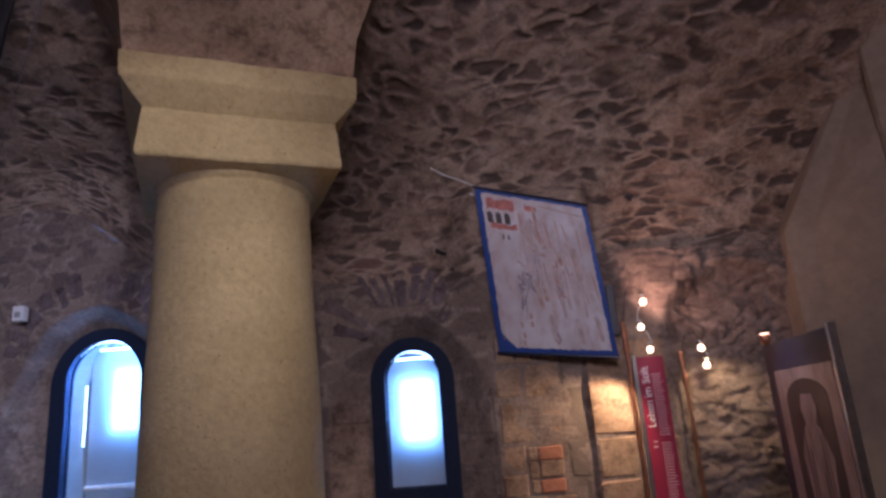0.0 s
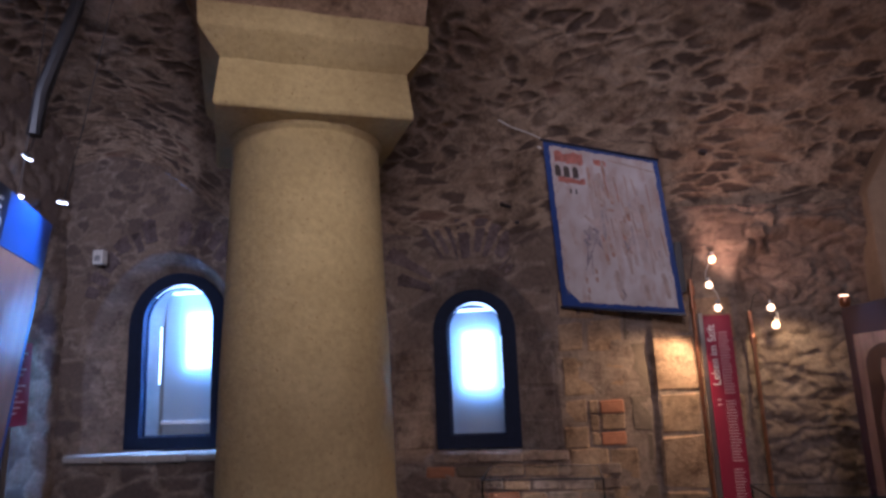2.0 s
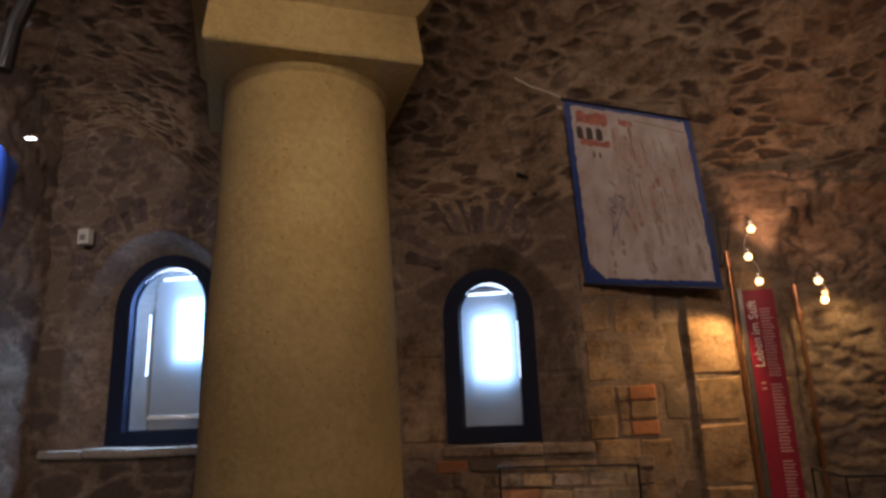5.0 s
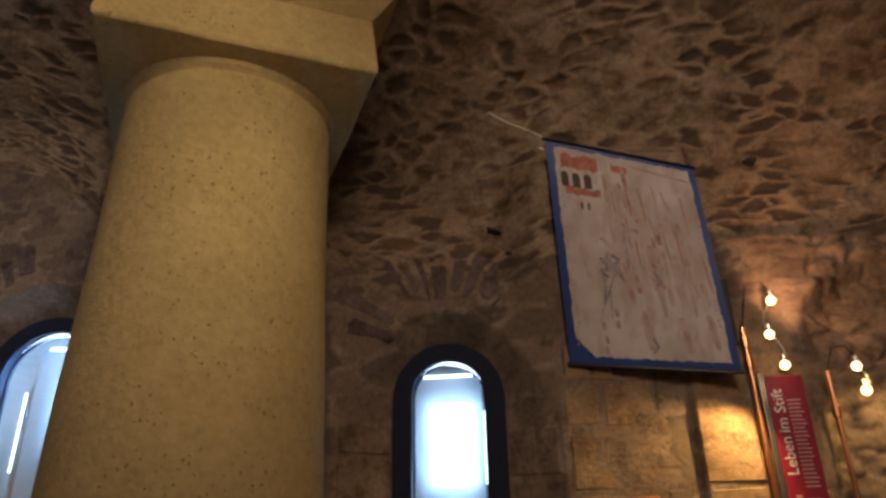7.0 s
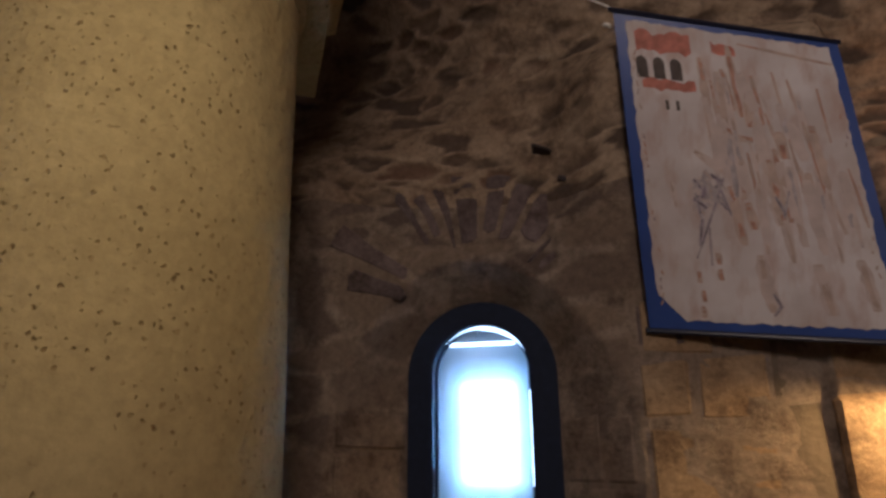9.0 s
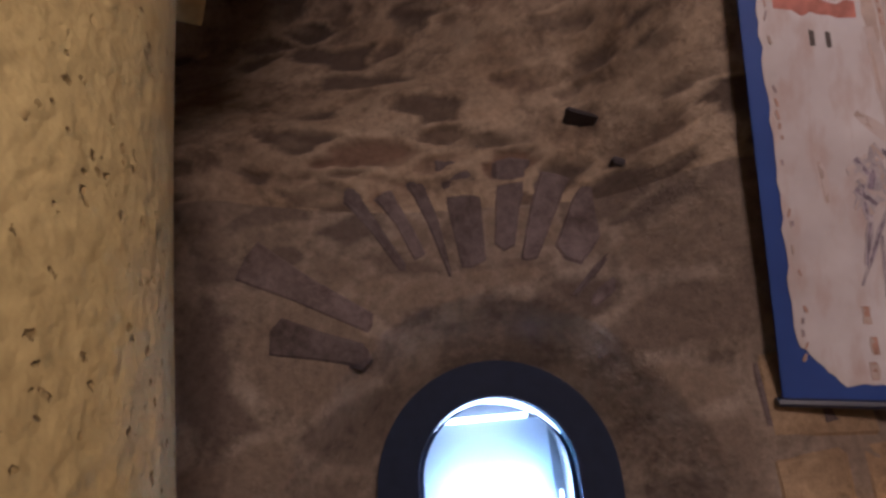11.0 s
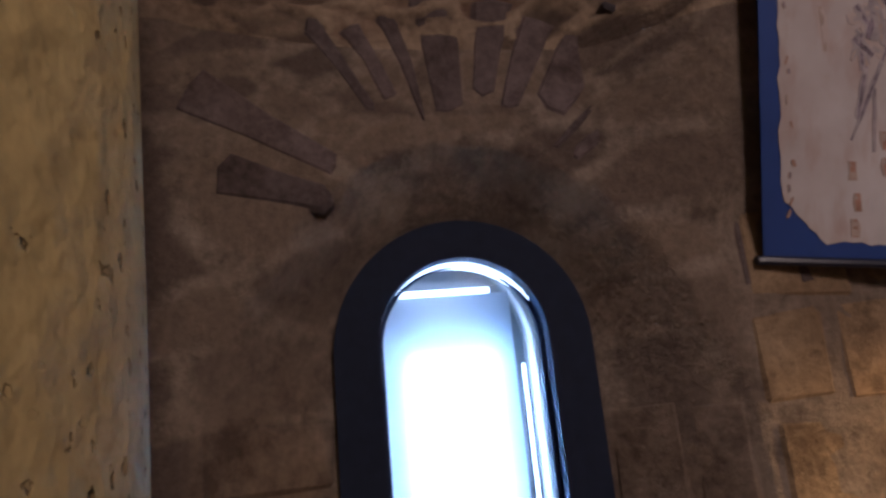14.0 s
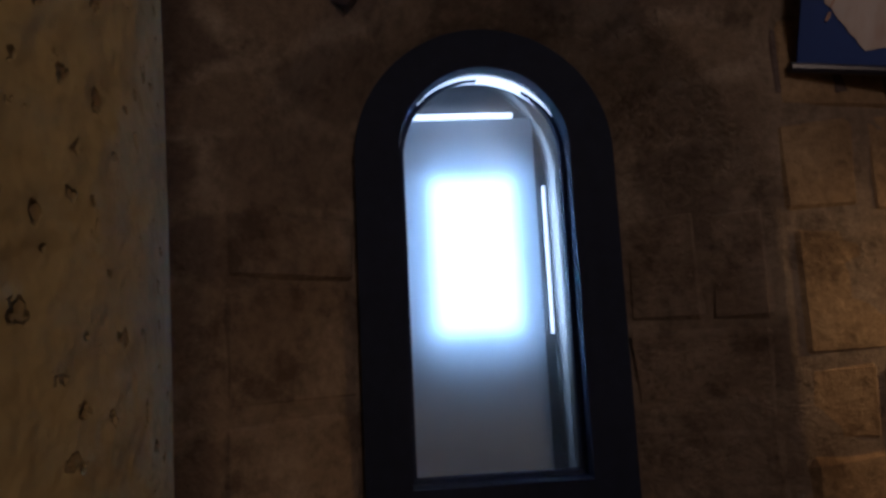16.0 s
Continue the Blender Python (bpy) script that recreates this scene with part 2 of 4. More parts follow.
def tube(points, radius, sides=8):
    """A round bar along points."""
    bm = bmesh.new()
    rings = []
    pts = [Vector(p) for p in points]
    for i, p in enumerate(pts):
        d = (pts[min(i + 1, len(pts) - 1)] - pts[max(i - 1, 0)]).normalized()
        q = d.to_track_quat("Z", "Y")
        rings.append([bm.verts.new(p + q @ Vector((radius * math.cos(a), radius * math.sin(a), 0))) for a in (2 * math.pi * k / sides for k in range(sides))])
    for a, b in zip(rings, rings[1:]):
        for k in range(sides):
            bm.faces.new((a[k], a[(k + 1) % sides], b[(k + 1) % sides], b[k]))
    bm.faces.new(rings[0][::-1]), bm.faces.new(rings[-1])
    return bm


def lathe(profile, sides=48, centre=(0, 0)):
    """Turns (radius, z) round an upright axis."""
    bm = bmesh.new()
    rings = [[bm.verts.new((centre[0] + r * math.cos(2 * math.pi * k / sides), centre[1] + r * math.sin(2 * math.pi * k / sides), z)) for k in range(sides)] for r, z in profile]
    for a, b in zip(rings, rings[1:]):
        for k in range(sides):
            bm.faces.new((a[k], a[(k + 1) % sides], b[(k + 1) % sides], b[k]))
    bm.faces.new(rings[0][::-1]), bm.faces.new(rings[-1])
    return bm


def smoothstep(a, b, x):
    t = np.clip((x - a) / (b - a), 0, 1)
    return t * t * (3 - 2 * t)


def hashed(i, j, k):
    h = np.sin(i * 127.1 + j * 311.7 + k * 74.7) * 43758.5453
    return h - np.floor(h)


def wavy(u, v, seed=0.0):
    """Soft uneven swell, about -1 to 1."""
    r = np.zeros_like(u)
    for k, (f, w) in enumerate(((1.3, 0.5), (2.9, 0.3), (6.1, 0.2))):
        r += w * np.sin(u * f + 1.7 * k + seed + 1.3 * np.sin(v * f * 0.9 + k)) * np.cos(v * f * 1.1 + 2.3 * k + seed * 2)
    return r


def rubble(u, v, du, dv, seed, joint=0.16):
    """Irregular stones about du by dv: how far inside a stone (0 to 1) and the stone's tone."""
    w1, w2 = wavy(u * 0.5 / du, v * 0.5 / dv, seed), wavy(u * 0.6 / du + 5, v * 0.6 / dv + 2, seed + 4)
    u, v = u + 0.55 * du * w1 + 0.3 * dv * wavy(u * 2 / du, v * 2 / dv, seed), v + 0.6 * dv * w2 + 0.12 * dv * wavy(u * 3 / du, v * 3 / dv, seed + 2)
    a, b = u / du, v / dv
    i0, j0 = np.floor(a), np.floor(b)
    f1, f2, tone = np.full_like(a, 9.0), np.full_like(a, 9.0), np.zeros_like(a)
    for di in (-1, 0, 1):
        for dj in (-1, 0, 1):
            i, j = i0 + di, j0 + dj
            px, py = i + 0.5 + 0.8 * (hashed(i, j, seed) - 0.5), j + 0.5 + 0.8 * (hashed(i, j, seed + 3.3) - 0.5)
            grow = 0.6 + 0.8 * hashed(i, j, seed + 9.1)
            d = np.hypot(a - px, b - py) / grow
            near = d < f1
            f2 = np.where(near, f1, np.minimum(f2, d))
            tone = np.where(near, hashed(i, j, seed + 5.7), tone)
            f1 = np.minimum(f1, d)
    return smoothstep(joint * 0.5, joint * 1.6, f2 - f1), tone


def surface(name, X, Y, Z, stone, tone, mat, keep=None, label="", kind="structure"):
    """A sheet from grids of places, with the stone and tone of each."""
    r, c = X.shape
    me = bpy.data.meshes.new(name)
    co = np.stack([X, Y, Z], -1).reshape(-1, 3)
    idx = np.arange(r * c).reshape(r, c)
    q = np.stack([idx[:-1, :-1], idx[:-1, 1:], idx[1:, 1:], idx[1:, :-1]], -1).reshape(-1, 4)
    if keep is not None:
        q = q[keep[:-1, :-1].reshape(-1)]
    me.from_pydata(co, [], q)
    for key, val in (("stone", stone), ("tone", tone)):
        me.attributes.new(key, "FLOAT", "POINT").data.foreach_set("value", val.reshape(-1).astype(np.float32))
    me.polygons.foreach_set("use_smooth", [True] * len(me.polygons))
    me.materials.append(mat)
    return tagged(new(name, me), label, kind=kind)


def text_curve(words, size):
    cu = bpy.data.curves.new("lettering", "FONT")
    cu.body, cu.size, cu.extrude = words, size, 0.0006
    ob = bpy.data.objects.new("lettering", cu)
    scene.collection.objects.link(ob)
    me = bpy.data.meshes.new_from_object(ob.evaluated_get(bpy.context.evaluated_depsgraph_get()))
    bpy.data.objects.remove(ob)
    return me


def text_words(words, size, mat, parent, m, align="LEFT"):
    """Each word a part of its own, set in one line."""
    def reach(s):
        return max(v.co.x for v in text_curve(s, size).vertices)

    whole = reach(words)
    done = ""
    for word in words.split():
        start = (reach(done) + size * 0.27) if done else 0.0
        me = text_curve(word, size)
        me.materials.clear()
        me.materials.append(mat)
        t = new("word", me)
        t.parent = parent
        t.matrix_local = m @ Matrix.Translation((start - (whole if align == "RIGHT" else 0), 0, 0))
        done = (done + " " + word).strip()


# ---- the vaulted room ----
FACE, GLAZING = 4.66, 4.855           # the window wall's face, and the plane of the window frames
LEFT, RIGHT, BACK = -3.48, 3.45, -1.86
MID_Y, SPAN = 1.40, 3.26              # the vault's middle line and half width
COLUMN_AT, COLUMN_R = (-1.180, 3.75), 0.446

WINDOWS = [  # centre, half width, bottom, top
    (-0.361, 0.291, 0.995, 2.085),
    (-2.625, 0.404, 1.045, 2.355),
]


def spring(x):
    """The height at which the wall turns into the vault."""
    return 2.50 + 0.75 * smoothstep(-1.7, -3.2, x) + 0.12 * wavy(x * 0.7, x * 0.3, 2.0)


def arch_distance(x, z, cx, half, bottom, top):
    """How far a place in the wall lies outside an arched opening (minus: inside)."""
    zc = top - half
    dx = np.abs(x - cx)
    side = dx - half
    head = np.hypot(x - cx, np.maximum(z - zc, 0)) - half
    return np.where(z > zc, head, side)


def swell(x, y, z):
    """The masonry leans in behind the banner, where the vault begins."""
    lean = 4.672 - 0.36 * (z - 1.94)
    share = smoothstep(-0.10, 0.22, x) * smoothstep(1.0, 0.86, x) * smoothstep(1.95, 2.08, z) * smoothstep(3.05, 2.8, z)
    return np.minimum(y, y * (1 - share) + (lean + (y - FACE) * 0.3) * share)


def window_wall():
    nx, nz = 520, 210
    u, v = np.meshgrid(np.linspace(LEFT - 0.05, RIGHT, nx), np.linspace(0, 1, nz))
    X = u
    Z = v * spring(u)
    stone, tone = rubble(X, Z, 0.30, 0.17, 4.0)
    small, tone2 = rubble(X, Z, 0.15, 0.09, 7.0)
    rough_zone = smoothstep(1.40, 1.46, X)
    high = smoothstep(2.05, 2.5, Z)
    stone = stone * (1 - high) + small * high
    tone = np.where(high > 0.5, tone2, tone)
    relief = 0.016 * stone * (0.4 + tone) + 0.018 * wavy(X * 2, Z * 2, 1.0) + 0.008 * wavy(X * 9, Z * 9, 3.0)
    relief += rough_zone * (0.024 * small * (0.3 + tone2) + 0.022 * wavy(X * 3, Z * 8, 5.0))
    for cx, cz, near, far in ((-0.36, 2.00, 0.27, 0.72), (-2.625, 1.99, 0.54, 0.92)):
        r = np.hypot(X - cx, Z - cz)
        band = smoothstep(near - 0.06, near, r) * smoothstep(far + 0.08, far, r) * smoothstep(1.95, 2.1, Z)
        relief = relief * (1 - 0.95 * band)
    for cx, half, bottom, top in WINDOWS:
        d = arch_distance(X, Z, cx, half, bottom, top)
        relief = relief * (1 - 0.92 * smoothstep(0.36, 0.28, d) * smoothstep(bottom - 0.1, bottom, Z))
    cut = smoothstep(0.16, 0.24, X) * smoothstep(1.42, 1.36, X) * smoothstep(2.15, 2.0, Z)
    stone = stone * (1 - 0.55 * rough_zone)
    Y = FACE - relief * (1 - 0.85 * cut)
    stone = stone * (1 - 0.9 * cut)
    # the wall steps forward past a cut-stone edge, then back into an arched recess
    Y -= 0.035 * smoothstep(0.79, 0.815, X)
    d = arch_distance(X, Z, 1.80, 0.41, 0.0, 2.36) + 0.03 * wavy(X * 5, Z * 5, 2.0)
    Y += 0.13 * (1 - smoothstep(-0.10, 0.06, d)) * smoothstep(0.02, 0.14, spring(X) - Z)
    Y = swell(X, Y, Z)
    keep = np.ones_like(X, bool)
    for k, (cx, half, bottom, top) in enumerate(WINDOWS):
        d = arch_distance(X, Z, cx, half, bottom, top)
        wide = np.where(Z > top - half, 0.13, 0.27 if k == 0 else 0.24)
        wide = 0.13 + ((0.27 if k == 0 else 0.24) - 0.13) * smoothstep(top - half * 0.2, top - half * 1.5, Z)
        into = np.clip(1 - (d - 0.015 * wavy(X * 4, Z * 4, k)) / wide, 0, 1)
        into = np.where(Z < bottom - 0.03, 0, into)
        Y = np.where(into > 0, Y * (1 - into) + (GLAZING + 0.0) * into, Y)
        inside = (d < -0.045) & (Z > bottom + 0.03)
        keep &= ~inside
        stone = np.where(into > 0.02, stone * 0.6, stone)
    return surface("wall_north", X, Y, Z, stone, tone, WALL, keep, "rough stone window wall with two splayed arched niches"), None


window_wall()


def vault():
    nx, na = 460, 280
    ang = np.concatenate([np.linspace(0, radians(62), 240), np.linspace(radians(62), math.pi, 41)[1:]])
    x, a = np.meshgrid(np.linspace(LEFT - 0.1, RIGHT, nx), ang)
    z0 = spring(x)
    rise = 4.15 - z0
    s = a * 2.6
    stone, tone = rubble(x, s, 0.17, 0.115, 11.0, 0.20)
    big, tone_big = rubble(x, s, 0.22, 0.19, 17.0, 0.20)
    zone = smoothstep(1.0, 1.5, x) * smoothstep(0.5, 0.7, a)
    stone, tone = stone * (1 - zone) + big * zone, np.where(zone > 0.5, tone_big, tone)
    # many stones lie under the lime, some stand free of it
    shown = smoothstep(0.25, 0.30, hashed(np.round(tone * 997), np.round(tone * 331), 2.0) + 0.35 * wavy(x * 1.1, s * 1.3, 3.0))
    stone = stone * (0.12 + 0.88 * shown)
    wash = smoothstep(-0.25, 0.45, wavy(x * 5 + 2, s * 6, 8.0) + 0.2)
    stone = stone * (0.25 + 0.75 * wash)
    relief = 0.020 * (1 - stone) + 0.03 * wavy(x * 1.7, s * 1.7, 6.0) + 0.014 * wavy(x * 7, s * 7, 1.0) + 0.006 * wavy(x * 19, s * 21, 2.0)
    relief *= smoothstep(0.0, 0.06, a)
    # the vault lifts where it springs from the column
    relief -= 0.68 * np.exp(-((x + 1.15) / 0.90) ** 2) * smoothstep(0.08, 0.42, a) * smoothstep(1.35, 0.9, a)
    half, high = SPAN - relief, rise - relief
    Y, Z = MID_Y + half * np.cos(a), z0 + high * np.sin(a)
    Y = np.where(a < 1.0, swell(x, Y, Z), Y)
    return surface("ceiling", x, Y, Z, stone, tone, VAULT, None, "rubble stone vault with lime mortar between brown stones")


vault()


def side_wall():
    ny, nz = 200, 130
    y, z = np.meshgrid(np.linspace(1.0, FACE + 0.1, ny), np.linspace(0, 4.2, nz))
    stone, tone = rubble(y, z, 0.24, 0.15, 21.0)
    x = LEFT + 0.02 * stone * (0.4 + tone) + 0.03 * wavy(y * 2, z * 2, 4.0) + 0.008 * wavy(y * 11, z * 11, 1.0)
    return surface("wall_west", x, y, z, stone, tone, WALL, None, "rough rubble stone side wall")


side_wall()


def simple_wall(name, x0, x1, y0, y1, z1, mat, label):
    return tagged(part(name, box(x0, x1, y0, y1, 0, z1, 0.01), mat), label, kind="structure")


# unseen enclosing walls, kept pale as reflectors for the room
simple_wall("wall_west_rear", LEFT - 0.3, LEFT, BACK - 0.2, 0.998, 4.3, BOUNCE_WALL, "plain pale side wall out of view, bouncing fill light")
simple_wall("wall_south", LEFT - 0.3, RIGHT + 0.3, BACK - 0.3, BACK, 4.3, BOUNCE_WALL, "plain pale back wall out of view, bouncing fill light")
simple_wall("wall_east", RIGHT, RIGHT + 0.3, BACK, FACE + 0.3, 4.3, BOUNCE_WALL, "plain pale side wall out of view, bouncing fill light")
tagged(part("floor", box(LEFT - 0.3, RIGHT + 0.3, BACK - 0.3, FACE + 0.3, -0.2, 0), FLOOR), "worn grey stone floor", kind="structure")

# smooth pier with an arch rib that runs up over the vault
PIER = [(2.16, 4.50), (2.30, 4.42), (3.46, 3.05), (3.46, 4.7), (2.16, 4.7)]

PIER_TOP = [(2.95, 4.10), (3.00, 3.95), (3.46, 3.05), (3.46, 4.7), (2.95, 4.7)]  # it leans away as it meets the vault


def pier():
    bm = bmesh.new()
    low = [bm.verts.new((x, y, 0)) for x, y in PIER]
    top = [bm.verts.new((x, y, 4.2)) for x, y in PIER_TOP]
    mid = [bm.verts.new((x, y, 2.5)) for x, y in PIER]
    k = len(PIER)
    for one, two in ((low, mid), (mid, top)):
        for i in range(k):
            bm.faces.new((one[i], one[(i + 1) % k], two[(i + 1) % k], two[i]))
    bm.faces.new(top)
    bmesh.ops.recalc_face_normals(bm, faces=bm.faces[:])
    return tagged(part("wall_pier", bm, PLASTER), "smooth plastered pier at the corner of the room", kind="structure")



def pilaster_band():
    a, b = Vector((2.30, 4.42, 0)), Vector((3.46, 3.05, 0))
    d = (b - a).normalized()
    n = Vector((d.y, -d.x, 0))
    t = tagged(part("trim_pilaster", rough_block(0, 0.62, -0.07, 0.05, 2.36, 4.15, 0.03, 0.01, random.Random(3)), PLASTER), "smooth stone springer band on the pier", kind="structure")
    o = a + d * 0.50
    t.matrix_world = Matrix(((d.x, -n.x, 0, o.x), (d.y, -n.y, 0, o.y), (0, 0, 1, 0), (0, 0, 0, 1)))
    return t


pier()
pilaster_band()


def rib():
    bm = bmesh.new()
    rows = []
    for i in range(41):
        a = radians(8 + 2.2 * i)
        y, z = MID_Y + (SPAN - 0.14) * math.cos(a), 2.5 + (1.65 - 0.13) * math.sin(a)
        y2, z2 = MID_Y + (SPAN + 0.05) * math.cos(a), 2.5 + (1.65 + 0.05) * math.sin(a)
        rows.append([bm.verts.new(p) for p in ((2.80, y2, z2), (2.80, y + 0.02, z), (2.83, y, z - 0.01), (3.24, y, z - 0.01), (3.27, y + 0.02, z), (3.27, y2, z2))])
    for p, q in zip(rows, rows[1:]):
        for k in range(5):
            bm.faces.new((p[k], p[k + 1], q[k + 1], q[k]))
    bmesh.ops.recalc_face_normals(bm, faces=bm.faces[:])
    return tagged(part("trim_arch_rib", bm, PLASTER), "smooth stone arch rib under the vault", kind="structure")


rib()

# ---- the column ----
column = tagged(empty("column", (*COLUMN_AT, 0)), "thick pitted yellow sandstone column with a cushion capital", "column")


def square_loft(sections):
    """Sections (half width, roundness 0 square to 1 circle, z) lofted."""
    bm = bmesh.new()
    k = 64
    rings = []
    for half, rnd, z in sections:
        r = []
        for i in range(k):
            a = 2 * math.pi * i / k + math.pi / 4
            c, s = math.cos(a), math.sin(a)
            sq = 1 / max(abs(c), abs(s))
            f = half * (rnd + (1 - rnd) * sq)
            r.append(bm.verts.new((f * c, f * s, z)))
        rings.append(r)
    for a, b in zip(rings, rings[1:]):
        for i in range(k):
            bm.faces.new((a[i], a[(i + 1) % k], b[(i + 1) % k], b[i]))
    bm.faces.new(rings[0][::-1]), bm.faces.new(rings[-1])
    return bm


shaft_profile = [(0.60, 0.0), (0.60, 0.16), (0.57, 0.19), (0.55, 0.26), (0.52, 0.30)]
shaft_profile += [(COLUMN_R - 0.032 * (z - 2.0) + 0.003 * math.sin(z * 5), z) for z in np.linspace(0.32, 2.80, 40)]
shaft_profile += [(0.412, 2.808), (0.412, 2.818), (0.438, 2.826), (0.442, 2.844), (0.434, 2.862)]
part("shaft", lathe(shaft_profile, 96), COLUMN, column, smooth=True)
TURN_CAP = radians(27)
for piece, sections in (
    ("capital", [(0.450, 1.0, 2.850), (0.48, 0.35, 2.857), (0.511, 0.03, 2.863), (0.515, 0.0, 2.870), (0.515, 0.0, 2.874)]),
    ("impost", [(0.515, 0.0, 2.875), (0.517, 0.0, 2.885), (0.496, 0.0, 3.125), (0.494, 0.0, 3.132)]),
    ("cornice", [(0.493, 0.0, 3.133), (0.53, 0.0, 3.17), (0.592, 0.0, 3.245), (0.598, 0.0, 3.256), (0.600, 0.0, 3.38)]),
    ("arch_springer", [(0.585, 0.0, 3.382), (0.61, 0.0, 3.62), (0.70, 0.0, 3.90), (0.95, 0.0, 4.25)]),
):
    bm = square_loft(sections)
    for v in bm.verts:
        v.co += Vector(noise.noise_vector(v.co * 4)) * 0.006
    bmesh.ops.rotate(bm, cent=(0, 0, 0), matrix=Matrix.Rotation(TURN_CAP, 3, "Z"), verts=bm.verts[:])
    part(piece, bm, COLUMN if piece != "arch_springer" else ASHLAR, column)

# ---- windows ----


def window(name, cx, half, bottom, top, bar, hot, near_right, watts):
    w = tagged(empty(name, (cx, GLAZING, bottom)), "arched window with a dark steel frame and frosted daylight behind", kind="structure")
    high = top - bottom
    inner_half, inner_bottom, inner_top = half - bar, 0.085, high - 0.088
    outer, inner = arch_outline(0, half, 0, high, 40), arch_outline(0, inner_half, inner_bottom, inner_top, 40)
    bm = ring(outer, inner, 0.07, -0.035)
    bar_frame = part("window_frame", bm, FRAME, w)
    stop = ring(arch_outline(0, inner_half + 0.004, inner_bottom - 0.004, inner_top + 0.004, 40), arch_outline(0, inner_half - 0.010, inner_bottom + 0.010, inner_top - 0.010, 40), 0.02, 0.02)
    part("glazing_bead", stop, FRAME, bar_frame)
    # crescent of trim that glows, daylight on the arch edge put into its material
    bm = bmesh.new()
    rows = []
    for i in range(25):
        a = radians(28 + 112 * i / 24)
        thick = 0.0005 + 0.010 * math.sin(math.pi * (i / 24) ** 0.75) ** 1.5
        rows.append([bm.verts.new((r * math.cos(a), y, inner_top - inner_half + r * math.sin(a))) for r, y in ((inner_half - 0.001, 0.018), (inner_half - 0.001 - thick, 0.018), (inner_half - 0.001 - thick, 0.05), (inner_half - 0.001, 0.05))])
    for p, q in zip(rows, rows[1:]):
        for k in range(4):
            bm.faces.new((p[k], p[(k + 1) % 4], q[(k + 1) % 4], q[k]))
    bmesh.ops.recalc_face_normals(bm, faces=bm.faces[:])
    part("arch_trim", bm, DAYLIGHT, w, "white arch trim that glows in place of daylight on it")
    pane = part("pane", prism(arch_outline(0, inner_half, inner_bottom, inner_top, 40), 0.006, 0.008), GLASS, w)
    pane.visible_shadow = False
    # the painted reveal behind the glass, narrowing to a flat-topped frosted pane
    wide, deep = half + 0.02, 0.26
    side = 1 if near_right else -1
    flat_top = inner_top - 0.045
    bm = bmesh.new()
    a = [bm.verts.new((x, 0.036, z)) for x, z in arch_outline(0, wide, -0.03, high + 0.03, 24)]
    b = [bm.verts.new((x - side * 0.035 + (0 if x * side < 0 else -side * 0.07 * half / 0.29), deep, z)) for x, z in arch_outline(0, wide, -0.03, high + 0.03, 24)]
    for i in range(len(a)):
        j = (i + 1) % len(a)
        bm.faces.new((a[i], a[j], b[j], b[i]))
    bm.faces.new(b)
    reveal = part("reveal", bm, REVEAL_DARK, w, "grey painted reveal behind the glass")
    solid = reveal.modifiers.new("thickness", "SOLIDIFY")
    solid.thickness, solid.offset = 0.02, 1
    edge = side * (inner_half - 0.030 * half / 0.29)
    x0, x1 = sorted((edge, -side * (half + 0.0)))
    part("frosted_pane", box(x0, x1, deep - 0.052, deep - 0.046, 0.02, flat_top), FROST, w)
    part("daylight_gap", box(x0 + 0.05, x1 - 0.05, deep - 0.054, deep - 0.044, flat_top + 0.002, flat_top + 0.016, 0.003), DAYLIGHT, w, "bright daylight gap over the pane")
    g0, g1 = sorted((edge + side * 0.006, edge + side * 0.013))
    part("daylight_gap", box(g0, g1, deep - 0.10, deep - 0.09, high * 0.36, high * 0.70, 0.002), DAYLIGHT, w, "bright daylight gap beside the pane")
    if not near_right:
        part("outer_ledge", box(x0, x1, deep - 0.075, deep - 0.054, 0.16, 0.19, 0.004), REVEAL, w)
    hx, hz, sx, sz = hot
    area_lamp("daylight", (cx + hx, GLAZING + deep - 0.026, bottom + hz), (cx + hx, GLAZING, bottom + hz), sx, (720 if near_right else 420) * sx * sz, (0.74, 0.89, 1.0) if near_right else COOL, sz)
    area_lamp("daylight", (cx, GLAZING + 0.13, top - 0.012), (cx, GLAZING - 0.45, bottom + 0.1), half * 0.9, watts, (0.92, 0.95, 1.0) if near_right else (0.6, 0.8, 1.0), 0.07)
    return w


window("window_1", *WINDOWS[0], 0.099, (-0.005, 0.60, 0.22, 0.40), True, 2.2)
window("window_2", *WINDOWS[1], 0.118, (0.11, 0.80, 0.34, 0.44), False, 46.0)


def sill(name, x0, x1, z, y0, y1, count, mat):
    rng = random.Random(name)
    ob = tagged(empty(name, (x0, y0, z)), "worn stone window sill", kind="structure")
    step = (x1 - x0) / count
    for i in range(count):
        part("sill_slab", rough_block(i * step + 0.003, (i + 1) * step - 0.003, 0, y1 - y0, -0.06, 0, 0.01, 0.006, rng), mat, ob)
    return ob


# darker stone on window_1_sill puts the shade lying on it into the colour
sill("window_1_sill", -0.66, 0.23, 0.985, 4.635, 4.88, 3, SPLAY_STONE)
sill("window_2_sill", -3.36, -2.06, 1.035, 4.60, 4.88, 4, SILL)

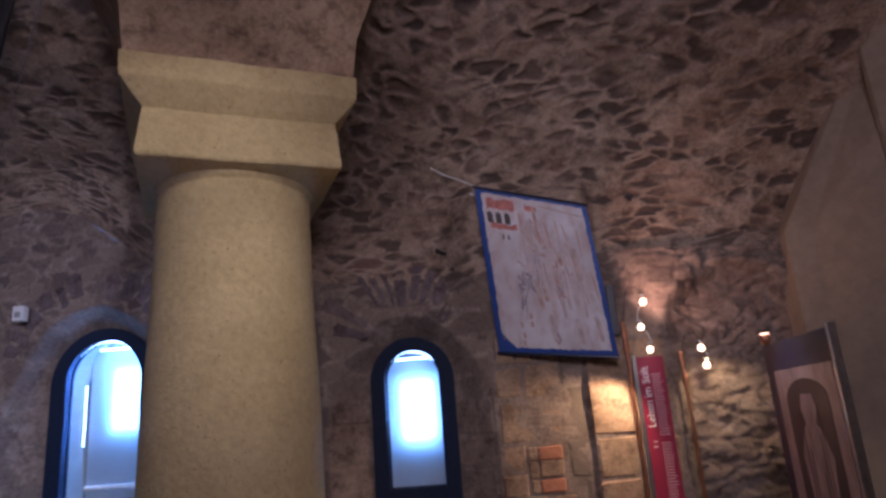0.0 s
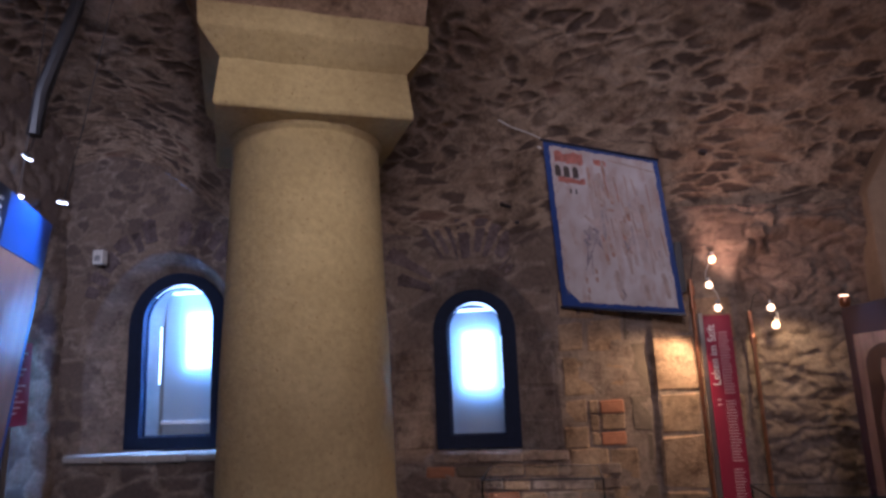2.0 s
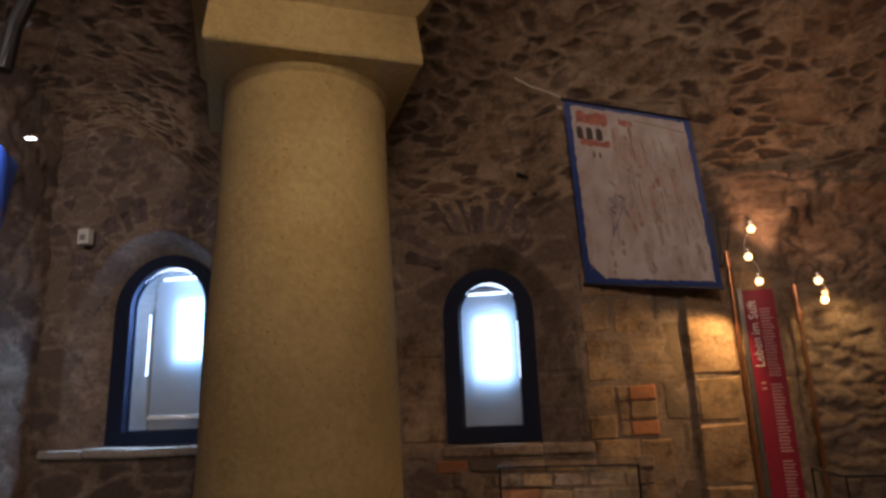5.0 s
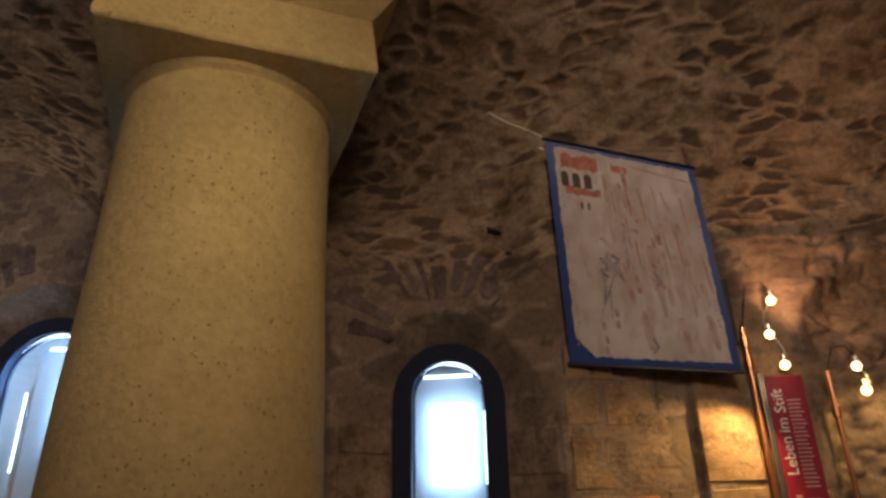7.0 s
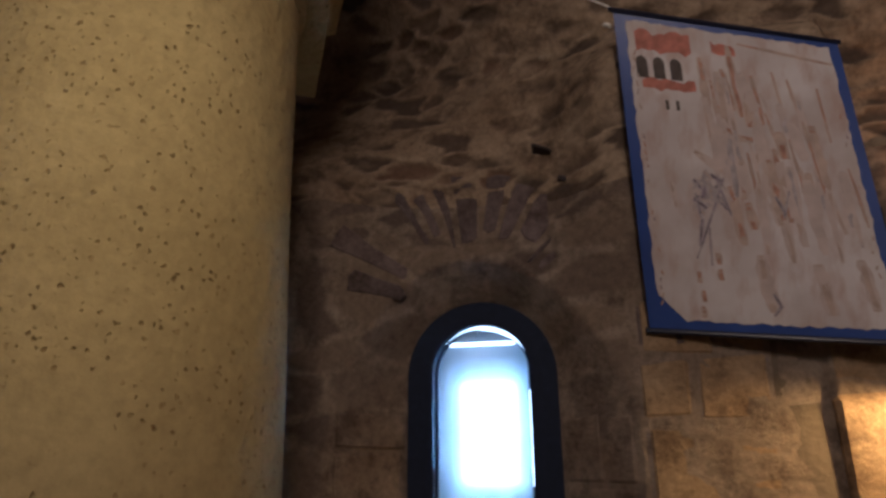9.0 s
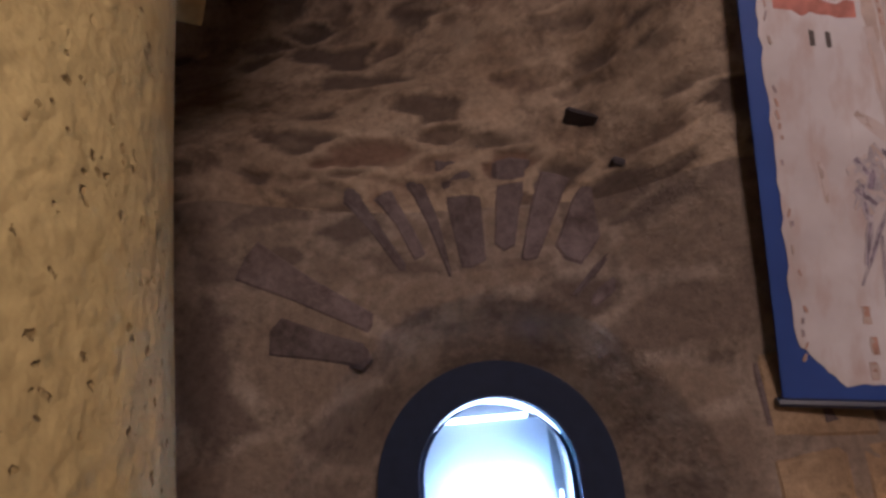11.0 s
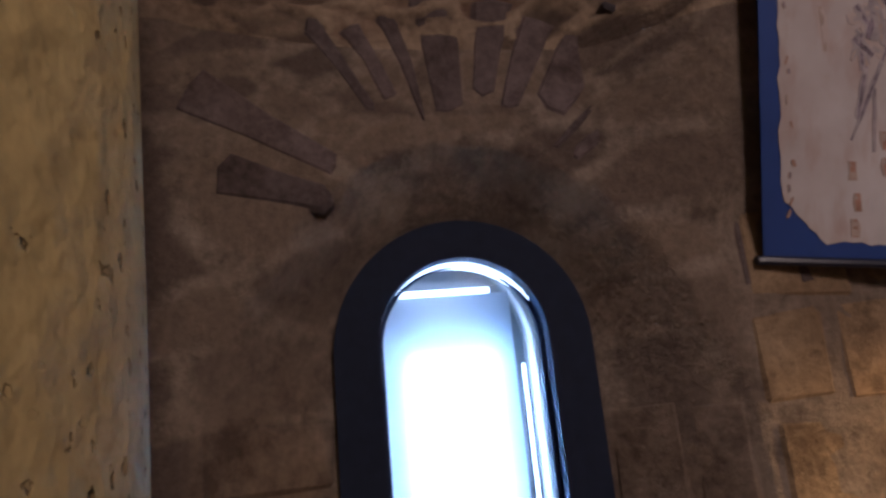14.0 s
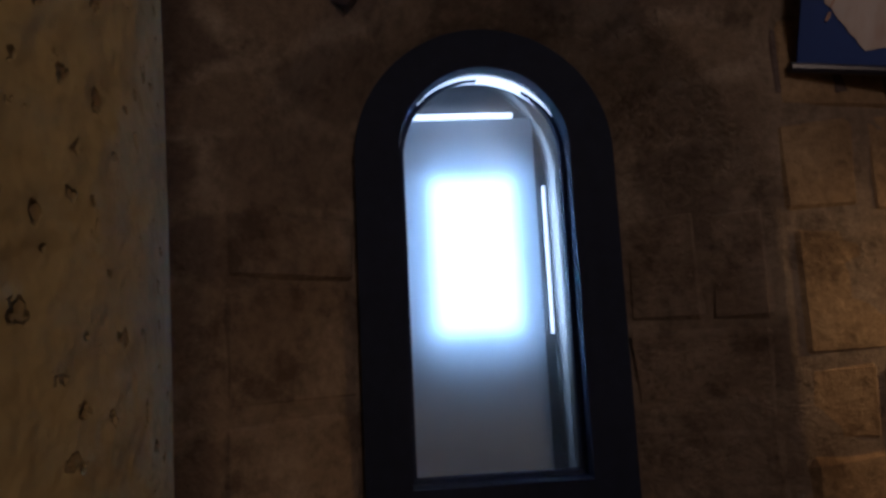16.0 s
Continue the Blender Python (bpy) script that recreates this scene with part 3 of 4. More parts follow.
# ---- the hanging banner ----


def painting_material():
    m, n, l, s = material("banner_painting")
    streak = tex(n, l, "noise", 9, 6, stretch=(2.4, 0.45, 1))
    soft = tex(n, l, "noise", 4, 4)
    base = ramp(n, l, soft.outputs["Fac"], (0.35, (0.51, 0.46, 0.46)), (0.65, (0.67, 0.64, 0.66)))
    rust = ramp(n, l, streak.outputs["Fac"], (0.47, (0, 0, 0)), (0.88, (1, 1, 1)))
    l.new(mix(n, l, rust.outputs[0], base.outputs[0], (0.42, 0.27, 0.22)), s.inputs["Base Color"])
    s.inputs["Roughness"].default_value = 0.8
    weave = tex(n, l, "noise", 260, 2)
    bump(n, l, s, (weave.outputs["Fac"], 0.2, 0.002))
    return m


PAINTING = painting_material()
ROOF_RED = plain("painted_red", (0.45, 0.18, 0.14), 0.8, wear=0.4, scale=22)
DARK_PAINT = plain("painted_dark", (0.09, 0.075, 0.07), 0.8, wear=0.3)
RUST_PAINT = plain("painted_rust", (0.41, 0.235, 0.18), 0.8, wear=0.3, scale=30)
GREY_PAINT = plain("painted_grey", (0.40, 0.36, 0.385), 0.8, wear=0.3)


WASH_PAINT = plain("painted_wash", (0.47, 0.375, 0.33), 0.8, wear=0.22, scale=18)
PALE_WASH = plain("painted_pale_wash", (0.53, 0.455, 0.44), 0.8, wear=0.15, scale=14)
INK_PAINT = plain("painted_ink", (0.24, 0.20, 0.25), 0.8, wear=0.5, scale=60)


def flat(outline, z0, z1):
    """An outline in x and y, between two heights."""
    bm = bmesh.new()
    f = bm.faces.new([bm.verts.new((x, y, z0)) for x, y in outline])
    r = bmesh.ops.extrude_face_region(bm, geom=[f])
    bmesh.ops.translate(bm, vec=(0, 0, z1 - z0), verts=[v for v in r["geom"] if isinstance(v, bmesh.types.BMVert)])
    bmesh.ops.recalc_face_normals(bm, faces=bm.faces[:])
    return bm


def cloth_sheet(w, h):
    bm = bmesh.new()
    k = 14
    for z in (-0.004, 0.0):
        g = [[bm.verts.new((w * i / k, h * j / k, z)) for i in range(k + 1)] for j in range(k + 1)]
        for j in range(k):
            for i in range(k):
                f = (g[j][i], g[j][i + 1], g[j + 1][i + 1], g[j + 1][i])
                bm.faces.new(f if z == 0 else f[::-1])
    return bm


def banner():
    corners = [Vector(c) for c in ((0.207, 4.22, 2.935), (0.905, 4.31, 2.765), (1.008, 4.49, 1.795), (0.262, 4.64, 1.900))]
    w, h = 0.86, 1.17
    b = tagged(empty("banner", corners[3]), "hanging cloth banner with a painted church front and blue border", "banner")
    out = (corners[1] - corners[0]).cross(corners[0] - corners[3]).normalized()

    def hang(ob):
        # the cloth hangs askew between its two rods
        for v in ob.data.vertices:
            s, t, lift = v.co.x / w, v.co.y / h, v.co.z
            low, high = corners[3].lerp(corners[2], s), corners[0].lerp(corners[1], s)
            v.co = low.lerp(high, t) + out * (lift) - corners[3]

    rng = random.Random(5)
    part("cloth", cloth_sheet(w, h), BLUE, b, "deep blue cloth")
    # ragged-edged painted field
    bm = bmesh.new()
    left, right, low, high, k = 0.045, w - 0.035, 0.05, h - 0.035, 40
    grid = []
    for j in range(k + 1):
        row = []
        for i in range(k + 1):
            x, y = left + (right - left) * i / k, low + (high - low) * j / k
            if i in (0, k):
                x += rng.uniform(-0.006, 0.003)
            if j in (0, k):
                y += rng.uniform(-0.005, 0.005)
            corner = max(0.0, 0.09 - (x - left) - (y - low))
            row.append(bm.verts.new((x + corner * 0.6, y + corner * 0.6, 0.002)))
        grid.append(row)
    for j in range(k):
        for i in range(k):
            bm.faces.new((grid[j][i], grid[j][i + 1], grid[j + 1][i + 1], grid[j + 1][i]))
    part("painted_field", bm, PAINTING, b, "pale grey painted field with rusty streaks")

    def stroke(name, pts, mat):
        part(name, flat(pts, 0.0021, 0.0022 + 0.000006 * len(b.children)), mat, b)

    def ragged(x0, x1, y0, y1, slant=0.0, k=7, amp=0.006):
        p = [(x0 + (x1 - x0) * i / k + slant * 0, y0 + rng.uniform(-amp, amp)) for i in range(k + 1)]
        return p + [(x1 - (x1 - x0) * i / k + slant, y1 + rng.uniform(-amp, amp)) for i in range(k + 1)]

    stroke("painted_roof", ragged(0.075, 0.29, h - 0.140, h - 0.070, 0.0, 9, 0.016), ROOF_RED)
    stroke("painted_roof", ragged(0.085, 0.29, h - 0.275, h - 0.235, 0.0, 9, 0.010), ROOF_RED)
    stroke("painted_roof", ragged(0.37, 0.46, h - 0.112, h - 0.080, 0.0, 6, 0.012), ROOF_RED)
    for k in range(3):
        x = 0.068 + 0.066 * k
        stroke("painted_arch", [(x, h - 0.235), (x + 0.045, h - 0.235)] + [(x + 0.0225 + 0.0225 * math.cos(math.pi * i / 8), h - 0.18 + 0.024 * math.sin(math.pi * i / 8)) for i in range(9)], DARK_PAINT)
    for x in (0.165, 0.205):
        stroke("painted_slit", ragged(x, x + 0.013, h - 0.345, h - 0.31, 0, 2, 0.002), DARK_PAINT)
    def brush(name, pts, wide, inner, outer):
        """A watered brush line through points (share of the width, share of the height from the top), paler at its rim."""
        path = [Vector((u * w, (1 - v) * h)) for u, v in pts]
        fine = []
        for p, q in zip(path, path[1:]):
            steps = max(2, int((q - p).length / 0.022))
            fine += [p.lerp(q, i / steps) for i in range(steps)]
        fine.append(path[-1])
        for mat, f in ((outer, 1.0), (inner, 0.5)):
            one, two = [], []
            for i, p in enumerate(fine):
                d = fine[min(i + 1, len(fine) - 1)] - fine[max(i - 1, 0)]
                side = Vector((-d.y, d.x)).normalized()
                taper = 0.35 + 0.65 * math.sin(math.pi * (i + 0.5) / len(fine)) ** 0.5
                one.append(p + side * wide * f * taper * rng.uniform(0.35, 0.65))
                two.append(p - side * wide * f * taper * rng.uniform(0.35, 0.65))
            stroke(name, one + two[::-1], mat)

    tower = [((0.37, 0.12), (0.38, 0.36)), ((0.50, 0.07), (0.52, 0.30)), ((0.46, 0.15), (0.49, 0.28)), ((0.37, 0.36), (0.55, 0.37)), ((0.42, 0.27), (0.46, 0.36))]
    for pts in tower:
        brush("brush_stroke", pts, 0.030, RUST_PAINT, WASH_PAINT)
    for pts, wide in ((((0.57, 0.30), (0.60, 0.60)), 0.042), (((0.60, 0.30), (0.55, 0.45)), 0.03), (((0.44, 0.16), (0.45, 0.34)), 0.05), (((0.29, 0.42), (0.40, 0.48)), 0.03), (((0.72, 0.45), (0.74, 0.64)), 0.026),
                      (((0.80, 0.48), (0.85, 0.66)), 0.024), (((0.62, 0.60), (0.63, 0.76)), 0.03), (((0.17, 0.52), (0.18, 0.60)), 0.022), (((0.50, 0.74), (0.52, 0.92)), 0.05), (((0.72, 0.76), (0.74, 0.92)), 0.05), (((0.88, 0.74), (0.90, 0.9)), 0.04)):
        brush("painted_wash", pts, wide, WASH_PAINT, PALE_WASH)
    for pts in (((0.68, 0.14), (0.70, 0.30)), ((0.74, 0.16), (0.78, 0.36)), ((0.86, 0.18), (0.87, 0.36)), ((0.62, 0.28), (0.66, 0.42)), ((0.55, 0.06), (0.95, 0.09)), ((0.70, 0.36), (0.72, 0.52))):
        brush("brush_stroke", pts, 0.013, RUST_PAINT, WASH_PAINT)
    for k in range(46):
        u, v = rng.uniform(0.36, 0.92), rng.uniform(0.10, 0.58)
        long = rng.uniform(0.05, 0.24)
        lean = rng.uniform(-0.015, 0.035)
        brush("painted_wash", ((u, v), (u + lean * 0.6, v + long * 0.5), (u + lean, min(0.92, v + long))), rng.uniform(0.014, 0.05), *rng.choice(((WASH_PAINT, PALE_WASH), (PALE_WASH, PALE_WASH), (RUST_PAINT, WASH_PAINT), (GREY_PAINT, PALE_WASH))))
    for k in range(22):
        u, v = rng.gauss(0.33, 0.035), rng.gauss(0.56, 0.035)
        brush("painted_wash", ((u, v), (u + rng.uniform(-0.05, 0.05), v + rng.uniform(0.0, 0.05))), rng.uniform(0.012, 0.03), *rng.choice(((INK_PAINT, GREY_PAINT), (GREY_PAINT, PALE_WASH), (WASH_PAINT, GREY_PAINT))))
    # the sketched scaffold and its staff
    for pts, wide in ((((0.27, 0.51), (0.30, 0.54)), 0.022), (((0.26, 0.57), (0.31, 0.60)), 0.024), (((0.32, 0.52), (0.30, 0.57)), 0.03), (((0.36, 0.53), (0.35, 0.58)), 0.03), (((0.28, 0.56), (0.28, 0.63)), 0.016), (((0.40, 0.50), (0.34, 0.60), (0.24, 0.76)), 0.012), (((0.37, 0.51), (0.41, 0.62)), 0.014),
                      (((0.29, 0.62), (0.26, 0.72)), 0.016), (((0.31, 0.66), (0.30, 0.78)), 0.010), (((0.60, 0.55), (0.63, 0.60)), 0.014), (((0.66, 0.53), (0.62, 0.62)), 0.010), (((0.53, 0.86), (0.55, 0.90), (0.52, 0.93)), 0.014)):
        brush("painted_line", pts, wide, INK_PAINT, GREY_PAINT)
    for u, v0 in ((0.24, 0.80), (0.25, 0.86), (0.24, 0.91), (0.33, 0.74), (0.33, 0.79)):
        brush("painted_dash", ((u, v0), (u, v0 + 0.035)), 0.022, RUST_PAINT, WASH_PAINT)
    for k in range(34):
        v = 0.12 + 0.80 * k / 34
        u = rng.choice((0.075, 0.935)) + rng.uniform(-0.008, 0.008)
        brush("painted_dash", ((u, v), (u + rng.uniform(-0.01, 0.01), v + rng.uniform(0.008, 0.02))), rng.uniform(0.005, 0.010), rng.choice((RUST_PAINT, INK_PAINT, WASH_PAINT)), WASH_PAINT)
    part("bottom_rod", tube([(-0.015, 0.006, 0), (w + 0.004, 0.006, 0)], 0.011), NAVY, b)
    part("top_rod", tube([(-0.02, h - 0.004, 0), (w + 0.01, h - 0.004, 0)], 0.010), NAVY, b)
    knob = bmesh.new()
    bmesh.ops.create_uvsphere(knob, u_segments=12, v_segments=8, radius=0.013, matrix=Matrix.Translation((-0.03, h - 0.06, -0.01)) @ Matrix.Diagonal((1.5, 0.8, 1, 1)))
    part("end_knob", knob, WHITE, b, "white plastic end knob", smooth=True)
    for ob in b.children:
        hang(ob)
    return b


banner()
tagged(part("hanging_cord", tube([(0.203, 4.22, 2.938), (0.12, 4.20, 2.98), (0.02, 4.18, 3.02), (-0.06, 4.16, 3.07)], 0.004, 6), WHITE), "thin pale cord between banner and vault", "cord")

# ---- the red sign and its lamp poles ----


def red_sign():
    s = tagged(empty("red_sign", (1.125, 4.575, 0.02)), "tall narrow crimson text sign on a steel edge", "sign")
    part("panel", box(0, 0.165, 0, 0.012, 0.33, 1.775, 0.002), RED, s)
    part("edge_strip", box(-0.026, -0.002, -0.004, 0.016, 0.0, 1.79, 0.003), STEEL, s, "brushed steel edge strip")
    part("foot", box(-0.05, 0.2, -0.1, 0.12, -0.02, 0.0, 0.004), STEEL, s)
    part("post", box(0.05, 0.11, 0.014, 0.03, 0.0, 1.6, 0.003), STEEL, s)
    face = Matrix.Translation((0.062, -0.0015, 1.34)) @ Matrix.Rotation(radians(90), 4, "X") @ Matrix.Rotation(radians(90), 4, "Z")
    text_words("Leben im Stift", 0.068, LETTER, s, face)
    rng = random.Random(9)
    z = 1.66
    k = 0
    while z > 0.37:
        if k in (22, 23, 45, 46):
            z -= 0.017
            k += 1
            continue
        long = 0.066 * rng.uniform(0.75, 1.0)
        part("text_line", box(0.078, 0.078 + long, -0.0016, 0.0, z, z + 0.006), PALE_RED, s)
        z -= 0.0175
        k += 1
    for z in (1.25, 1.22):
        part("text_line", box(0.03, 0.055, -0.0016, 0.0, z, z + 0.01), PALE_RED, s)
    return s


red_sign()


def bulb(parent, x, y, z, r=0.021):
    bm = bmesh.new()
    bmesh.ops.create_uvsphere(bm, u_segments=16, v_segments=10, radius=r, matrix=Matrix.Translation((x, y, z)))
    return part("bulb", bm, BULB, parent, "glowing warm halogen bulb", smooth=True)


def lamp_pole(place, height, bulbs, tall_tube):
    p = tagged(empty("lamp_pole", place), "slim copper pole with halogen bulbs on curved arms", "lamp", "lamp poles beside the sign")
    part("pole", tube([(0, 0, 0), (0, 0, height)], 0.012, 12), COPPER, p)
    part("foot_plate", lathe([(0.09, -0.0), (0.09, 0.012), (0.02, 0.02)], 24), COPPER, p)
    for z in tall_tube:
        part("clamp", lathe([(0.018, z - 0.03), (0.02, z - 0.025), (0.02, z + 0.025), (0.018, z + 0.03)], 12), COPPER, p)
    prev = None
    for x, y, z in bulbs:
        lit = bulb(p, x, y, z)
        part("socket", lathe([(0.010, z + 0.018), (0.014, z + 0.02), (0.014, z + 0.045), (0.006, z + 0.05)], 12, (x, y)), STEEL, lit)
        if prev:
            a, b = Vector(prev), Vector((x, y, z))
            mid = (a + b) / 2 + Vector((0.055 if x > a.x else -0.06, 0, 0.0))
            part("lamp_arm", tube([a * (1 - t) ** 2 + mid * 2 * t * (1 - t) + b * t * t for t in (i / 8 for i in range(9))], 0.0035, 6), WHITE, p, "pale glowing cable arm")
        prev = (x, y, z)
    x, y, z = bulbs[0]
    part("cable", tube([(0, 0, height - 0.01), (x * 0.3, y * 0.5, z + 0.09), (x * 0.75, y, z + 0.10), (x, y, z + 0.045)], 0.003, 6), BLACK, p, "thin black cable")
    return p


lamp_pole((1.075, 4.58, 0), 2.03, [(0.138, -0.05, 2.141), (0.106, -0.03, 1.983), (0.14, -0.04, 1.835)], (1.86, 1.96))
lamp_pole((1.415, 4.60, 0), 1.81, [(0.120, -0.03, 1.822), (0.135, -0.03, 1.712)], (1.63,))
# black strip drawn as the shadow along the banner's right edge
tagged(part("cable_box", box(1.00, 1.05, 4.585, 4.61, 1.95, 2.28, 0.004), BLACK), "narrow black strip for the banner's shadow on the stone wall", "cable box")


# ---- the photo panel on the right ----
def photo_material(name, low, high, scale):
    m, n, l, s = material(name)
    t, f = tex(n, l, "noise", scale, 6, stretch=(1.6, 1.6, 0.6)), tex(n, l, "noise", 60, 3)
    c = ramp(n, l, t.outputs["Fac"], (0.3, low), (0.7, high))
    l.new(mix(n, l, 0.3, c.outputs[0], f.outputs["Color"], "SOFT_LIGHT"), s.inputs["Base Color"])
    s.inputs["Roughness"].default_value, s.inputs["Coat Weight"].default_value = 0.45, 0.1
    return m


STONE_PRINT = photo_material("stone_print", (0.19, 0.115, 0.085), (0.40, 0.27, 0.20), 9)
DARK_PRINT = photo_material("dark_print", (0.018, 0.012, 0.012), (0.05, 0.032, 0.03), 4)
RUSSET_PRINT = photo_material("russet_print", (0.16, 0.075, 0.045), (0.34, 0.18, 0.10), 3)


def panel_frame(left, right, bottom):
    """A pose with x from left to right along a standing panel, z up, its face towards -y."""
    a, b = Vector(left), Vector(right)
    d = b - a
    m = Matrix.Translation((a.x, a.y, bottom)) @ Matrix.Rotation(math.atan2(d.y, d.x), 4, "Z")
    return m, math.hypot(d.x, d.y)


def statue_panel():
    m, w = panel_frame((1.60, 3.74), (1.595, 3.02), 0.0)
    p = tagged(new("display_panel"), "tall dark display panel with a photo of a carved tomb figure", "panel")
    p.matrix_world = m
    top = 1.735
    part("board", box(0, w, 0, 0.03, 0.02, top, 0.004), NAVY, p)
    part("side_rail", box(w + 0.001, w + 0.018, -0.004, 0.034, 0.02, top + 0.015, 0.003), STEEL, p, "shiny metal side rail")
    photo = part("photo", box(0.095, w - 0.022, -0.003, 0.0, 0.10, top - 0.135), STONE_PRINT, p, "pinkish photo of carved stone")

    def shape(name, pts, mat, y0, label=""):
        part(name, prism(pts, 0.0012, y0), mat, photo, label)

    mid = w * 0.56
    shape("printed_niche", arch_outline(mid, w * 0.30, 0.16, top - 0.185, 16, 0.10), DARK_PRINT, -0.0044)
    fig = [(mid - 0.085, 0.16), (mid + 0.085, 0.16), (mid + 0.075, 0.7), (mid + 0.065, 1.05), (mid + 0.085, 1.30), (mid + 0.05, 1.42), (mid + 0.028, 1.45),
           (mid + 0.045, 1.52), (mid + 0.03, 1.585), (mid - 0.03, 1.585), (mid - 0.045, 1.52), (mid - 0.028, 1.45), (mid - 0.05, 1.42), (mid - 0.085, 1.30), (mid - 0.065, 1.05), (mid - 0.075, 0.7)]
    fig = [(mid + (x - mid) * 1.75, z * 0.935) for x, z in fig]
    shape("printed_carving", fig, STONE_PRINT, -0.0058, "plain carved stone form in the photo")
    for dx in (-0.115, -0.075, -0.03, 0.012, 0.05, 0.09, 0.122):
        shape("printed_fold", [(mid + dx, 0.2), (mid + dx + 0.009, 0.2), (mid + dx * 0.75 + 0.004, 0.95 + 4 * abs(dx)), (mid + dx * 0.75, 0.95 + 4 * abs(dx))], DARK_PRINT, -0.0072)
    return p


statue_panel()
lamp = tagged(empty("panel_spotlight", (1.615, 3.72, 1.736)), "small brass spotlight clipped on the panel", "spotlight")
part("head", lathe([(0.012, 0.0), (0.022, 0.01), (0.026, 0.05), (0.018, 0.055)], 16), COPPER, lamp, smooth=True)
part("lens", lathe([(0.02, 0.056), (0.02, 0.059)], 16), BULB, lamp)

# ---- the tall blue panel by the side wall ----


def blue_panel():
    m, w = panel_frame((-1.786, 2.164), (-2.127, 2.859), 0.0)
    p = tagged(new("display_panel"), "tall blue display panel with a photo of weathered stone", "panel")
    p.matrix_world = m
    top = 2.275
    # its printed face looks to +y of this pose's turn
    part("board", box(0, w, -0.03, 0, 0.02, top, 0.004), NAVY, p)
    part("title_band", box(0.002, 0.19, -0.0335, -0.0305, 0.06, top - 0.004), NAVY, p, "dark blue title band")
    part("header", box(0.192, w - 0.002, -0.0335, -0.0305, top - 0.22, top - 0.004), BLUE, p, "bright blue header")
    part("photo", box(0.192, w - 0.038, -0.0335, -0.0305, 0.10, top - 0.224), RUSSET_PRINT, p, "russet photo of weathered stone")
    part("blue_edge", box(w - 0.035, w - 0.002, -0.0335, -0.0305, 0.10, top - 0.224), BLUE, p, "bright blue margin")
    face = Matrix.Translation((0.125, -0.0345, top - 0.05)) @ Matrix.Rotation(radians(90), 4, "X") @ Matrix.Rotation(radians(90), 4, "Z")
    text_words("stätte der Königin", 0.108, LETTER, p, face, "RIGHT")
    return p


# seen from the room the panel's left end is the nearer one
def turned_panel():
    a, b = Vector((-1.786, 2.164, 0)), Vector((-2.127, 2.859, 0))
    d = (b - a).normalized()
    n = Vector((d.y, -d.x, 0))
    p = blue_panel()
    m = Matrix(((d.x, -n.x, 0, a.x), (d.y, -n.y, 0, a.y), (0, 0, 1, 0), (0, 0, 0, 1)))
    p.matrix_world = m @ Matrix.Translation(((b - a).length, 0, 2.262)) @ Matrix.Rotation(radians(7), 4, "X") @ Matrix.Translation((-(b - a).length, 0, -2.275))
    return p


turned_panel()
for x, y, z, tilt in ((-2.13, 2.727, 2.544, 30), (-2.01, 2.824, 2.344, 15), (-2.148, 2.712, 2.348, 0)):
    s = tagged(empty("strip_spotlight", (x, y, z), (0, tilt, -30)), "thin bright spotlight on a fine cable", "spotlight", "spotlights over the tall panel")
    head = part("head", box(-0.045, 0.045, -0.012, 0.012, 0.0, 0.012, 0.003), STEEL, s)
    part("lens", box(-0.04, 0.04, -0.010, 0.010, -0.004, -0.0005, 0.001), SPOT_GLOW, head, "glowing white lens")
    part("cable", tube([(0, 0, 0.012), (0.02, 0.02, 0.35), (0.0, 0.1, 1.9)], 0.0025, 6), BLACK, s)


def wall_label():
    s = tagged(empty("wall_label", (-2.252, 2.820, 1.336), (0, 0, 104)), "small crimson text label on a post", "label")
    plate = part("plate", box(0, 0.24, 0, 0.01, 0, 0.385, 0.002), RED, s)
    for k in range(12):
        part("text_line", box(0.02, 0.2 - 0.03 * (k % 3), -0.0016, 0.0, 0.33 - 0.025 * k, 0.338 - 0.025 * k), PALE_RED, plate)
    part("post", tube([(0.12, 0.02, -1.336), (0.12, 0.02, 0.3)], 0.012, 10), STEEL, s)
    return s


wall_label()
sensor = tagged(empty("wall_sensor", (-3.135, 4.585, 2.47)), "small white plastic sensor box on the stone wall", "sensor")
part("case", box(-0.042, 0.042, -0.03, 0.03, -0.055, 0.055, 0.006), WHITE, sensor)
part("grille", box(-0.022, 0.022, -0.034, -0.03, -0.03, 0.012, 0.002), plain("grey_plastic", (0.3, 0.3, 0.3)), sensor)
tagged(part("iron_tie_rod", tube([(-2.10, 3.00, 3.95), (-2.14, 2.97, 3.43), (-2.237, 2.90, 2.95), (-2.25, 2.886, 2.72)], 0.036, 10), BLACK), "dark iron strut under the vault", "strut")

